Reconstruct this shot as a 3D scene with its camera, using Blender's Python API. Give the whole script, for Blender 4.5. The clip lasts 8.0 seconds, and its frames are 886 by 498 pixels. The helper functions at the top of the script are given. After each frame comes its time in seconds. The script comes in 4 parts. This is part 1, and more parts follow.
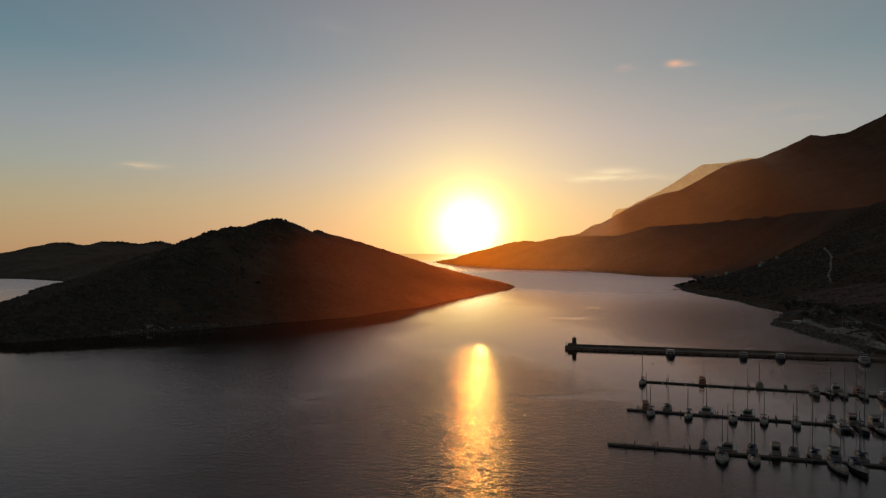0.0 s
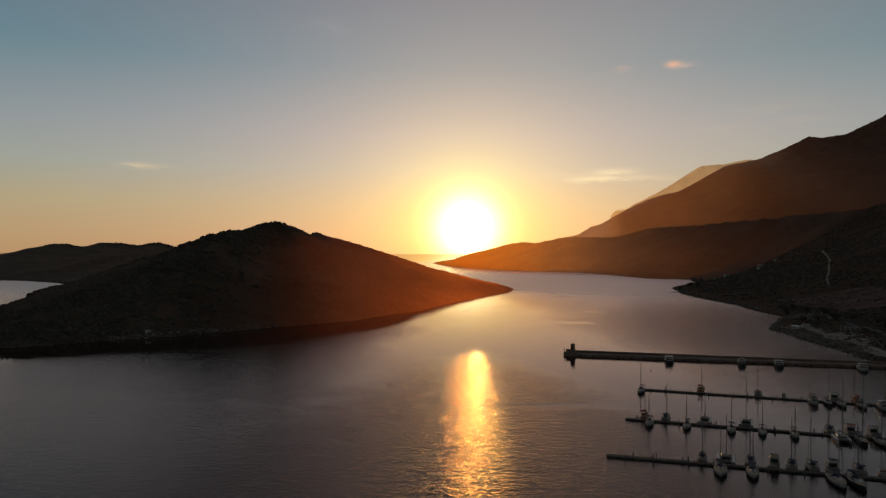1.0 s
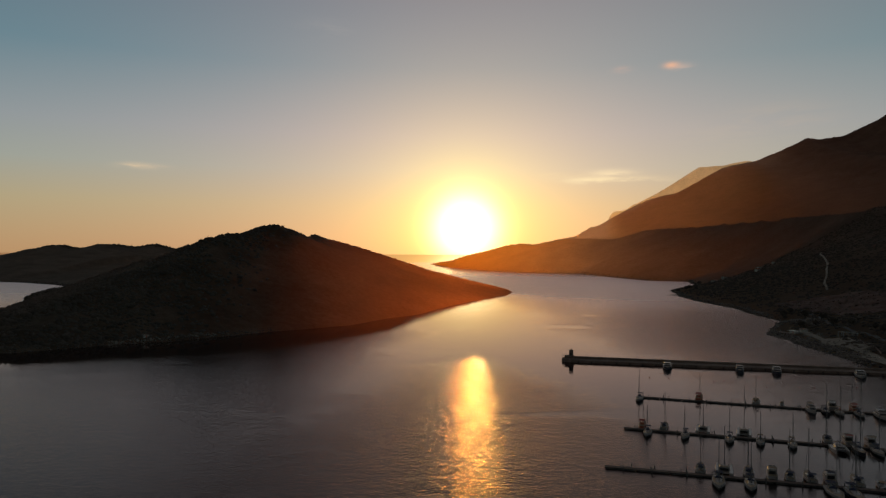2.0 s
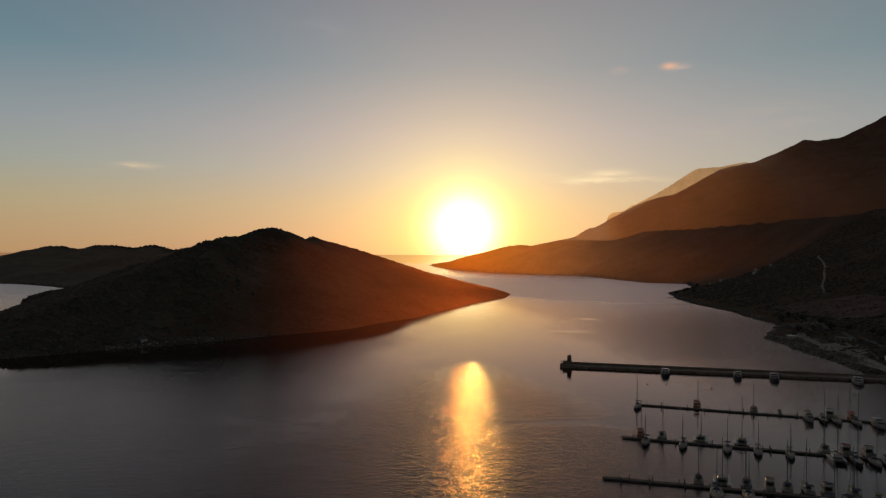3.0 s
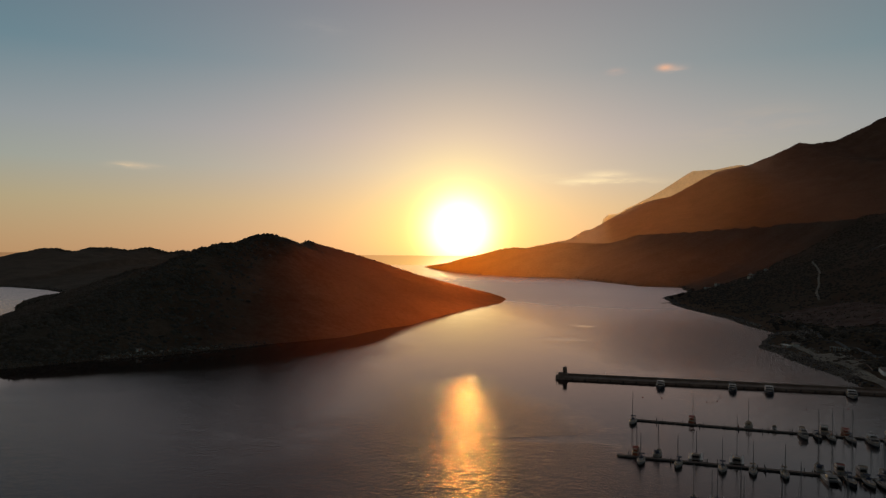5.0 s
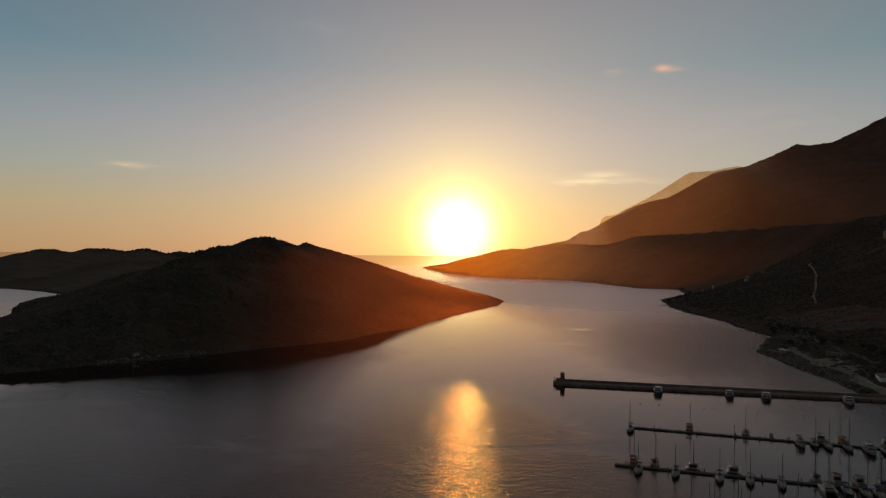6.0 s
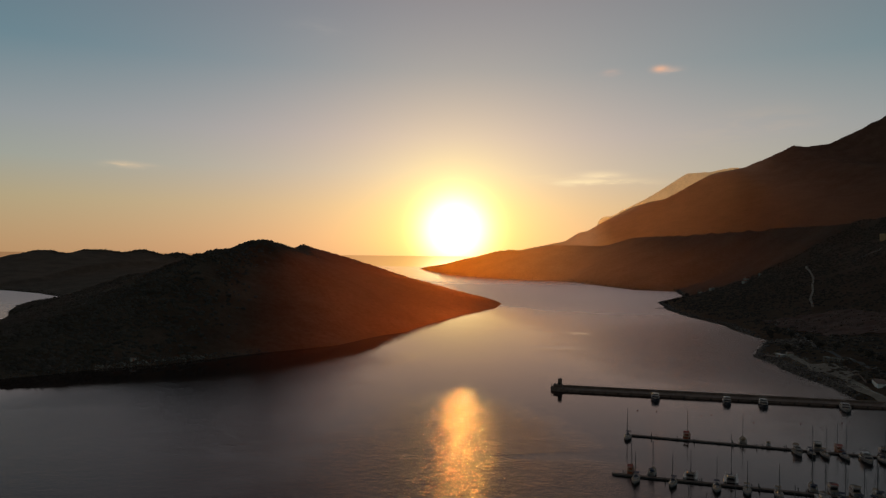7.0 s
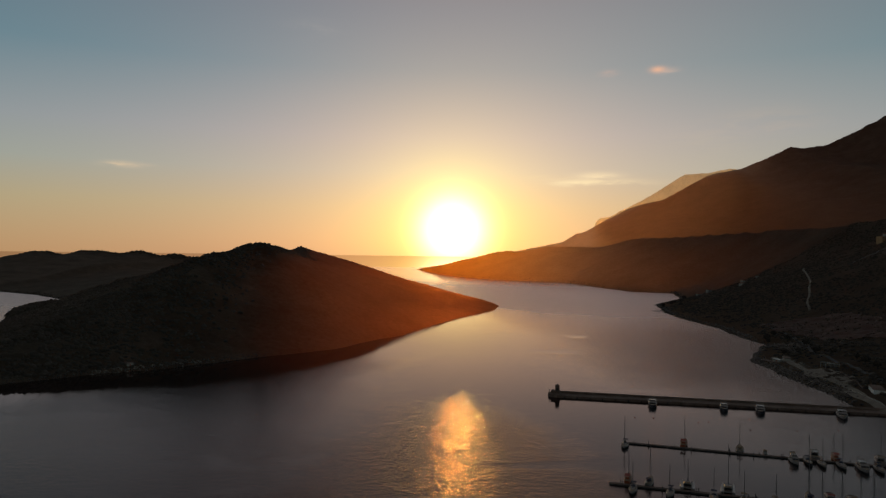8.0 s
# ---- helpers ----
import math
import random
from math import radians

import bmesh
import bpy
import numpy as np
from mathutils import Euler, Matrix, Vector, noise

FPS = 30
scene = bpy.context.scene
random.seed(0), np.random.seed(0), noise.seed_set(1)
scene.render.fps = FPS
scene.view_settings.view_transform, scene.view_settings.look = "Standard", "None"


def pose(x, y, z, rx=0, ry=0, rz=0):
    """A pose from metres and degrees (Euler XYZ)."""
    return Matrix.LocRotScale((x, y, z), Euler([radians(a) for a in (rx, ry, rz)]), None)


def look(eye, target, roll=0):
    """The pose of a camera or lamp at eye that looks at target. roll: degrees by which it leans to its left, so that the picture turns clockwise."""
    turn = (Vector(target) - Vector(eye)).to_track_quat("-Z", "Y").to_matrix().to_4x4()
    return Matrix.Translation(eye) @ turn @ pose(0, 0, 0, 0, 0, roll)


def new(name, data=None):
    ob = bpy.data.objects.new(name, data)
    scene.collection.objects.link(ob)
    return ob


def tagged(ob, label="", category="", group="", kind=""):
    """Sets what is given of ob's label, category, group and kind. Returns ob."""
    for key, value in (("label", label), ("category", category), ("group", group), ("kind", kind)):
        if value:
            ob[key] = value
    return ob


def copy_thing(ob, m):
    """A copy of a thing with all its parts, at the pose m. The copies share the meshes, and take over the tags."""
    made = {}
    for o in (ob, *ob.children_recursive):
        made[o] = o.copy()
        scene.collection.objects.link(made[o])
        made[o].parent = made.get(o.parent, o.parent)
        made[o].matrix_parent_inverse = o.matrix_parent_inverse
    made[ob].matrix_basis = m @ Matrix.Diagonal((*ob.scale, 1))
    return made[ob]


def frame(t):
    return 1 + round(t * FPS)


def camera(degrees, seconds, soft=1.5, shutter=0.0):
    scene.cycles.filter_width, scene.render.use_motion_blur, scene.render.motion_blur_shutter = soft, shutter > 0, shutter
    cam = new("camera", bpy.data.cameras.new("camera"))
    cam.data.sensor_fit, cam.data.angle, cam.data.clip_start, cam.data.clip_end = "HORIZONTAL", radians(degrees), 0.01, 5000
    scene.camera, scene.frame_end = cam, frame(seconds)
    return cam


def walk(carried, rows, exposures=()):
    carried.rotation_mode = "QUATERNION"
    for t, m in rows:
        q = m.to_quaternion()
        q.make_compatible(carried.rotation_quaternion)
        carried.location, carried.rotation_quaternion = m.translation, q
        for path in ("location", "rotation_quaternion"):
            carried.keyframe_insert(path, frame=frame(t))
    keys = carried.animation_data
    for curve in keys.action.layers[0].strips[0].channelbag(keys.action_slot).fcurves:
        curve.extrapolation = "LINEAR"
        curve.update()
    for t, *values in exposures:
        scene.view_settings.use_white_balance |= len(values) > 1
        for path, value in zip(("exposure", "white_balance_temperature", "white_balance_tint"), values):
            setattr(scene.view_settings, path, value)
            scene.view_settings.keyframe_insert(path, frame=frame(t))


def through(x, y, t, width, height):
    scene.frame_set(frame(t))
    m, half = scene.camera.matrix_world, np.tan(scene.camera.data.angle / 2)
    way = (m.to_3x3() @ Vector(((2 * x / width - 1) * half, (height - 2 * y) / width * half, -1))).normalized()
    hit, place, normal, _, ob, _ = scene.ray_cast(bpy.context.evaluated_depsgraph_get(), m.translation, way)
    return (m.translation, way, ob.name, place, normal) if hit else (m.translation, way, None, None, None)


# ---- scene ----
# ---------------------------------------------------------------- camera
cam = camera(66.0, 8.0, soft=1.35)
walk(cam, [
    (0.0, pose(0.00, 0.00, 75.00, 90.113, -0.234, 0.000)),
    (1.0, pose(-0.19, -0.15, 79.24, 90.152, -0.297, -0.119)),
    (2.0, pose(-0.37, -0.28, 83.40, 90.187, -0.360, -0.259)),
    (3.0, pose(-0.54, -0.38, 87.52, 90.219, -0.424, -0.417)),
    (4.0, pose(-0.70, -0.47, 91.63, 90.247, -0.489, -0.590)),
    (5.0, pose(-0.85, -0.53, 95.77, 90.272, -0.555, -0.776)),
    (6.0, pose(-1.00, -0.57, 99.97, 90.293, -0.622, -0.973)),
    (7.0, pose(-1.13, -0.59, 104.27, 90.311, -0.690, -1.176)),
    (8.0, pose(-1.26, -0.59, 108.69, 90.325, -0.760, -1.385)),
])

# ---------------------------------------------------------------- world and sun
SUN_AZ, SUN_EL = 2.15, 2.2          # degrees: to the right of +y, above the horizon
SUN_DIR = Vector((math.sin(radians(SUN_AZ)) * math.cos(radians(SUN_EL)),
                  math.cos(radians(SUN_AZ)) * math.cos(radians(SUN_EL)),
                  math.sin(radians(SUN_EL))))


class Nodes:
    """Short hand for wiring shader nodes."""

    def __init__(self, tree):
        self.t = tree
        tree.nodes.clear()

    def add(self, kind):
        return self.t.nodes.new(kind)

    def put(self, socket, value):
        if hasattr(value, "is_output"):
            self.t.links.new(value, socket)
        elif value is not None:
            socket.default_value = value

    def math(self, op, a, b=None, c=None, clamp=False):
        n = self.add("ShaderNodeMath")
        n.operation, n.use_clamp = op, clamp
        for i, v in enumerate((a, b, c)):
            self.put(n.inputs[i], v)
        return n.outputs[0]

    def vec(self, op, a, b=None):
        n = self.add("ShaderNodeVectorMath")
        n.operation = op
        self.put(n.inputs[0], a)
        if b is not None:
            self.put(n.inputs[3 if op == "SCALE" else 1], b)
        return n.outputs["Value" if op in ("DOT_PRODUCT", "LENGTH", "DISTANCE") else "Vector"]

    def noise(self, vector, scale, detail=3.0, rough=0.5, distortion=0.0):
        n = self.add("ShaderNodeTexNoise")
        self.put(n.inputs["Vector"], vector)
        n.inputs["Scale"].default_value = scale
        n.inputs["Detail"].default_value = detail
        n.inputs["Roughness"].default_value = rough
        n.inputs["Distortion"].default_value = distortion
        return n.outputs["Fac"]

    def ramp(self, fac, stops, mode="LINEAR"):
        n = self.add("ShaderNodeValToRGB")
        n.color_ramp.interpolation = mode
        e = n.color_ramp.elements
        while len(e) < len(stops):
            e.new(0.5)
        for i, (p, c) in enumerate(stops):
            e[i].position, e[i].color = p, (*c, 1.0)
        self.put(n.inputs[0], fac)
        return n.outputs[0]

    def span(self, value, a, b, lo=0.0, hi=1.0, smooth=True):
        n = self.add("ShaderNodeMapRange")
        n.interpolation_type = "SMOOTHSTEP" if smooth else "LINEAR"
        for i, v in enumerate((value, a, b, lo, hi)):
            self.put(n.inputs[i], v)
        return n.outputs[0]

    def mix(self, fac, a, b, blend="MIX"):
        n = self.add("ShaderNodeMix")
        n.data_type, n.blend_type = "RGBA", blend
        self.put(n.inputs[0], fac)
        self.put(n.inputs[6], a if hasattr(a, "is_output") else (*a, 1.0))
        self.put(n.inputs[7], b if hasattr(b, "is_output") else (*b, 1.0))
        return n.outputs[2]


def direction(az, el):
    return (math.sin(radians(az)) * math.cos(radians(el)), math.cos(radians(az)) * math.cos(radians(el)), math.sin(radians(el)))


def build_world():
    world = bpy.data.worlds.new("evening_sky")
    world.use_nodes = True
    scene.world = world
    n = Nodes(world.node_tree)
    way = n.add("ShaderNodeTexCoord").outputs["Generated"]
    way = n.vec("NORMALIZE", way)
    sep = n.add("ShaderNodeSeparateXYZ")
    n.put(sep.inputs[0], way)
    # below the sea's horizon the far sea mirrors the low sky
    dip = 0.0052
    lift = n.math("ABSOLUTE", n.math("ADD", sep.outputs[2], dip))
    com = n.add("ShaderNodeCombineXYZ")
    for i, v in enumerate((sep.outputs[0], sep.outputs[1], lift)):
        n.put(com.inputs[i], v)
    up = n.vec("NORMALIZE", com.outputs[0])
    elev = n.math("MULTIPLY", n.math("ARCSINE", lift), 57.29578)
    ang = n.math("MULTIPLY", n.math("ARCCOSINE", n.vec("DOT_PRODUCT", up, tuple(SUN_DIR))), 57.29578)

    sky = n.add("ShaderNodeTexSky")
    sky.sky_type, sky.sun_disc = "NISHITA", False
    sky.sun_elevation, sky.sun_rotation = radians(SUN_EL), radians(SUN_AZ)
    sky.altitude, sky.air_density, sky.dust_density, sky.ozone_density = 80.0, 1.0, 1.5, 1.0
    n.put(sky.inputs[0], up)
    air = n.vec("SCALE", sky.outputs[0], SKY)

    # hazy evening gradient over the clear sky
    base = n.ramp(n.math("DIVIDE", elev, 90.0), [
        (0.0, (0.40, 0.245, 0.115)), (0.045, (0.340, 0.297, 0.180)), (0.078, (0.250, 0.295, 0.268)), (0.11, (0.205, 0.259, 0.283)),
        (0.17, (0.078, 0.184, 0.234)), (0.222, (0.072, 0.148, 0.197)), (0.27, (0.088, 0.115, 0.138)), (0.45, (0.080, 0.082, 0.088)),
        (1.0, (0.078, 0.072, 0.070))])
    # the sky opposite the sunset is dimmer
    away = n.vec("DOT_PRODUCT", way, (math.sin(radians(SUN_AZ)), math.cos(radians(SUN_AZ)), 0.0))
    total = n.vec("SCALE", n.vec("ADD", air, base), n.span(away, -0.9, 0.7, 0.75, 1.0))
    # the sun's disc and its aureole in the haze, with lens bloom painted in
    for width, power, tint in ((0.85, 2.0, SUN_CORE), (2.45, 2.2, (2.2, 2.1, 1.45)), (4.0, 2.0, (0.32, 0.38, 0.0)), (7.0, 1.5, (0.42, 0.33, 0.01)),
                               (20.0, 1.4, (0.275, 0.147, 0.119)), (48.0, 2.0, (0.034, 0.020, 0.017))):
        g = n.math("EXPONENT", n.math("MULTIPLY", n.math("POWER", n.math("DIVIDE", ang, width), power), -1.0))
        total = n.vec("ADD", total, n.vec("SCALE", tint, g))

    # thin high haze warms the sky over the mountain
    g = n.math("ARCCOSINE", n.vec("DOT_PRODUCT", up, direction(22.0, 13.0)))
    g = n.math("EXPONENT", n.math("MULTIPLY", n.math("POWER", n.math("DIVIDE", g, radians(24.0)), 2.0), -1.0))
    total = n.vec("ADD", total, n.vec("SCALE", (0.050, 0.030, 0.008), g))

    # wisps of cloud: azimuth, elevation, half width and height in degrees, weight, raggedness, tint
    wisp_noise = n.noise(n.vec("MULTIPLY", way, (1.0, 1.0, 5.0)), 15.0, 5.0, 0.62, 0.3)
    for az, el, w, h, k, rag, tint in ((18.7, 14.65, 0.5, 0.22, 0.62, 0.5, (0.95, 0.50, 0.30)), (19.5, 14.45, 0.7, 0.3, 0.25, 1.0, (0.9, 0.55, 0.38)),
                                       (14.9, 14.55, 0.6, 0.22, 0.22, 0.6, (0.9, 0.5, 0.34)), (-24.0, 6.38, 1.0, 0.22, 0.55, 0.8, (0.85, 0.62, 0.38)),
                                       (-22.7, 6.35, 1.0, 0.2, 0.22, 0.8, (0.8, 0.58, 0.38)), (13.2, 5.95, 3.3, 0.24, 1.0, 1.2, (1.0, 0.78, 0.46)),
                                       (14.0, 6.5, 1.6, 0.26, 0.8, 1.6, (0.95, 0.74, 0.46)), (10.0, 6.35, 1.6, 0.16, 0.45, 1.0, (1.0, 0.76, 0.42)),
                                       (-9.6, 17.9, 1.6, 0.5, 0.12, 1.5, (0.6, 0.52, 0.45)), (26.5, 10.6, 3.0, 0.9, 0.14, 2.0, (0.62, 0.46, 0.32)),
                                       (22.0, 9.5, 3.0, 1.0, 0.10, 2.0, (0.62, 0.50, 0.34))):
        c = Vector(direction(az, el))
        side = Vector((0, 0, 1)).cross(c).normalized()
        top = c.cross(side)
        p = n.math("DIVIDE", n.vec("DOT_PRODUCT", way, tuple(side)), math.sin(radians(w)))
        q = n.math("DIVIDE", n.vec("DOT_PRODUCT", way, tuple(top)), math.sin(radians(h)))
        q = n.math("ADD", q, n.math("MULTIPLY", n.math("SUBTRACT", wisp_noise, 0.5), rag * 2.0))
        r2 = n.math("ADD", n.math("MULTIPLY", p, p), n.math("MULTIPLY", q, q))
        m = n.math("EXPONENT", n.math("MULTIPLY", r2, -0.9))
        front = n.math("GREATER_THAN", n.vec("DOT_PRODUCT", way, tuple(c)), 0.0)
        m = n.math("MULTIPLY", n.math("MULTIPLY", m, k), n.math("MULTIPLY", n.span(wisp_noise, 0.36, 0.62, 0.2, 1.15), front))
        total = n.mix(m, total, tint)

    below = n.math("LESS_THAN", sep.outputs[2], -dip)
    total = n.mix(below, total, n.mix(1.0, total, (0.66, 0.60, 0.56), "MULTIPLY"))
    bg = n.add("ShaderNodeBackground")
    n.put(bg.inputs[0], total)
    n.put(n.add("ShaderNodeOutputWorld").inputs[0], bg.outputs[0])


SKY = 0.012
SUN_CORE = (36.0, 12.0, 0.2)
build_world()

sun = new("sun", bpy.data.lights.new("sun", "SUN"))
sun.data.energy, sun.data.angle, sun.data.color = 0.065, radians(0.55), (1.0, 0.52, 0.10)
# turned right of the disc so the glitter fits the camera's view
sun.matrix_world = look(Vector(direction(SUN_AZ + 1.0, SUN_EL)) * 1000, (0, 0, 0))


# ---------------------------------------------------------------- materials
def surface(name, colours, scale=1.0, rough=0.8, metal=0.0, bump=0.0, bump_scale=None, spec=0.4, island=0.0, through=None, sunward_glow=None):
    """A procedural surface: two scales of mottling between the colours, grain as relief."""
    m = bpy.data.materials.new(name)
    m.use_nodes = True
    n = Nodes(m.node_tree)
    place = n.add("ShaderNodeTexCoord").outputs["Object"]
    big = n.noise(place, scale, 4.0, 0.6)
    small = n.noise(place, scale * 9.0, 3.0, 0.6)
    fac = n.math("ADD", n.math("MULTIPLY", big, 0.65), n.math("MULTIPLY", small, 0.35))
    if island:
        geo = n.add("ShaderNodeNewGeometry").outputs["Random Per Island"]
        fac = n.math("ADD", fac, n.math("MULTIPLY", n.math("SUBTRACT", geo, 0.5), island))
    k = len(colours)
    colour = n.ramp(fac, [(0.34 + 0.32 * i / max(k - 1, 1), c) for i, c in enumerate(colours)])
    p = n.add("ShaderNodeBsdfPrincipled")
    n.put(p.inputs["Base Color"], colour)
    n.put(p.inputs["Roughness"], n.math("ADD", n.math("MULTIPLY", small, 0.2), rough - 0.1, clamp=True))
    p.inputs["Metallic"].default_value = metal
    p.inputs["Specular IOR Level"].default_value = spec
    relief = None
    if bump:
        b = n.add("ShaderNodeBump")
        b.inputs["Distance"].default_value = bump
        n.put(b.inputs["Height"], n.noise(place, bump_scale or scale * 6.0, 5.0, 0.68))
        relief = b.outputs[0]
        n.put(p.inputs["Normal"], relief)
    out = p.outputs[0]
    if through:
        # haze glow put into the material: hills refract the sky, fading from (x0, y0)
        # dense and open_x set the x where the glow is least and full
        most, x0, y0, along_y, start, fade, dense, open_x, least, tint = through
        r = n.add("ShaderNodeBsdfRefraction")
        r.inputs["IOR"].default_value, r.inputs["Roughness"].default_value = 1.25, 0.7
        fixed_normal = n.add("ShaderNodeCombineXYZ")
        fixed_normal.inputs[1].default_value = -1.0      # one normal facing the camera side keeps the glow even
        n.put(r.inputs["Normal"], fixed_normal.outputs[0])
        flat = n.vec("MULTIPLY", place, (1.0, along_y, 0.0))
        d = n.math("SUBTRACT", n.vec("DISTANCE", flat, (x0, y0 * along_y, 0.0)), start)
        haze_glow = n.math("MULTIPLY", n.math("EXPONENT", n.math("DIVIDE", n.math("MAXIMUM", d, 0.0), -fade)), most)
        haze_glow = n.math("MULTIPLY", haze_glow, n.math("ADD", 0.6, n.math("ADD", n.math("MULTIPLY", big, 0.3), n.math("MULTIPLY", small, 0.5))))
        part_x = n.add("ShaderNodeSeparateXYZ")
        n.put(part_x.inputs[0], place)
        haze_glow = n.math("MULTIPLY", haze_glow, n.span(part_x.outputs[0], dense, open_x, least, 1.0))
        # leaf tints the haze glow, redder where it is weaker
        leaf = n.mix(n.span(haze_glow, 0.0, most * 0.8), (tint[0], tint[1] * 0.72, tint[2] * 0.62), tint)
        if sunward_glow:
            # stronger golden glow painted over the outer headland, nearest the sun
            outer = n.span(part_x.outputs[0], sunward_glow[0], sunward_glow[1], 1.0, 0.0)
            leaf = n.mix(outer, leaf, sunward_glow[2])
            haze_glow = n.math("MULTIPLY", haze_glow, n.math("ADD", 1.0, n.math("MULTIPLY", outer, sunward_glow[3])))
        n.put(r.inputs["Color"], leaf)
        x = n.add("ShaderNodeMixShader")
        n.put(x.inputs[0], n.math("MINIMUM", n.math("MAXIMUM", haze_glow, 0.05), 0.96))
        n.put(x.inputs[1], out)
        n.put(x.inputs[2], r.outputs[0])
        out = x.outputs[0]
    n.put(n.add("ShaderNodeOutputMaterial").inputs[0], out)
    return m


def water_surface():
    m = bpy.data.materials.new("sea_water")
    m.use_nodes = True
    n = Nodes(m.node_tree)
    place = n.add("ShaderNodeTexCoord").outputs["Object"]
    # breeze: open water before the headland is ruffled, the sheltered strait is smoother with streaks
    sep = n.add("ShaderNodeSeparateXYZ")
    n.put(sep.inputs[0], place)
    edge = n.noise(place, 0.012, 3.0, 0.6, 0.5)
    wander = n.math("MULTIPLY", n.math("SUBTRACT", edge, 0.5), 120.0)
    far = n.math("ADD", sep.outputs[1], n.math("MULTIPLY", wander, 0.45))
    # the ruffled water is cut to a ragged point so glitter tapers in view
    point = n.math("ADD", far, n.math("MULTIPLY", n.math("ABSOLUTE", n.math("SUBTRACT", sep.outputs[0], 27.0)), 2.2))
    point = n.math("ADD", point, n.math("MULTIPLY", n.math("SUBTRACT", n.noise(n.vec("MULTIPLY", place, (1.0, 0.6, 1.0)), 0.12, 3.0, 0.7), 0.5), 110.0))
    # the slick follows the sun's glitter lane as seen from the camera
    across = n.math("ADD", n.math("SUBTRACT", sep.outputs[0], 45.0), wander)
    band = n.math("EXPONENT", n.math("MULTIPLY", n.math("POWER", n.math("ABSOLUTE", n.math("DIVIDE", across, 135.0)), 2.0), -1.0))
    slick = n.math("MULTIPLY", band, n.math("MULTIPLY", n.span(point, 445.0, 600.0), n.span(far, 1100.0, 1500.0, 1.0, 0.0)))
    streak = n.noise(n.vec("MULTIPLY", place, (0.25, 1.0, 1.0)), 0.012, 4.0, 0.6, 1.2)
    calm = n.span(streak, 0.56, 0.68)
    ruffle = n.math("MULTIPLY", n.span(far, 220.0, 580.0, 2.0, 1.45), n.span(far, 520.0, 900.0, 1.0, 0.8))
    ruffle = n.math("MULTIPLY", ruffle, n.math("SUBTRACT", 1.0, n.math("MULTIPLY", slick, 0.93)))
    # so does the foot of the peninsula, and the harbour side
    foot = n.math("SUBTRACT", n.math("MULTIPLY", n.math("ADD", sep.outputs[0], 342.0), 0.684), n.math("MULTIPLY", n.math("SUBTRACT", sep.outputs[1], 535.0), 0.729))
    ruffle = n.math("MULTIPLY", ruffle, n.math("SUBTRACT", 1.0, n.math("MULTIPLY", n.math("MULTIPLY", n.span(foot, 40.0, 125.0, 1.0, 0.0), n.math("MULTIPLY", n.span(foot, -100.0, -55.0), n.span(sep.outputs[1], 640.0, 1080.0, 1.0, 0.0))), 0.975)))
    lee = n.span(n.math("ADD", sep.outputs[0], n.math("MULTIPLY", wander, 0.4)), 55.0, 125.0)
    ruffle = n.math("MULTIPLY", ruffle, n.math("SUBTRACT", 1.0, n.math("MULTIPLY", n.math("MULTIPLY", lee, n.span(far, 480.0, 640.0, 1.0, 0.0)), 0.62)))
    ruffle = n.math("MULTIPLY", ruffle, n.math("SUBTRACT", 1.0, n.math("MULTIPLY", calm, 0.45)))
    # small oily slicks lie mirror-calm on the strait: place and half size
    oily = None
    for px, py, rx, ry in ((127.0, 762.0, 44.0, 13.0), (152.0, 750.0, 26.0, 9.0), (200.0, 896.0, 18.0, 16.0), (60.0, 1010.0, 26.0, 14.0)):
        e = n.vec("LENGTH", n.vec("MULTIPLY", n.vec("SUBTRACT", place, (px, py, 0.0)), (1.0 / rx, 1.0 / ry, 0.0)))
        e = n.math("ADD", e, n.math("MULTIPLY", n.math("SUBTRACT", n.noise(place, 0.06, 3.0, 0.6), 0.5), 1.6))
        e = n.span(e, 0.2, 1.3, 1.0, 0.0)
        oily = e if oily is None else n.math("MAXIMUM", oily, e)
    ruffle = n.math("MULTIPLY", ruffle, n.math("SUBTRACT", 1.0, n.math("MULTIPLY", oily, 0.9)))
    # the wind funnels along the mountain's foot; the open bay on the other side lies quieter
    funnel = n.math("MULTIPLY", n.span(sep.outputs[0], 110.0, 250.0), n.span(far, 560.0, 700.0))
    ruffle = n.math("MULTIPLY", ruffle, n.math("ADD", 1.0, n.math("MULTIPLY", funnel, 0.2)))
    ruffle = n.math("MULTIPLY", ruffle, n.span(n.math("ADD", sep.outputs[0], n.math("MULTIPLY", wander, 0.5)), -170.0, -50.0, 0.62, 1.0))
    # cat's paws: small gusts roughen the surface in patches
    gust = n.noise(n.vec("MULTIPLY", place, (0.6, 1.0, 1.0)), 0.10, 4.0, 0.7, 0.6)
    ruffle = n.math("MULTIPLY", ruffle, n.span(gust, 0.34, 0.66, 0.88, 1.12))
    long_wave = n.noise(n.vec("MULTIPLY", place, (0.5, 1.0, 1.0)), 0.95, 1.0, 0.4)
    ripple = n.noise(n.vec("MULTIPLY", place, (0.7, 1.0, 1.0)), 2.6, 2.0, 0.5)
    swell = n.noise(n.vec("MULTIPLY", place, (0.6, 1.0, 1.0)), 0.33, 0.0, 0.4)
    height = n.math("ADD", n.math("ADD", n.math("MULTIPLY", long_wave, 0.21), n.math("MULTIPLY", ripple, 0.12)), n.math("MULTIPLY", swell, 0.15))
    b = n.add("ShaderNodeBump")
    b.inputs["Distance"].default_value = 0.42
    n.put(b.inputs["Strength"], 1.0)
    n.put(b.inputs["Height"], n.math("MULTIPLY", height, ruffle))
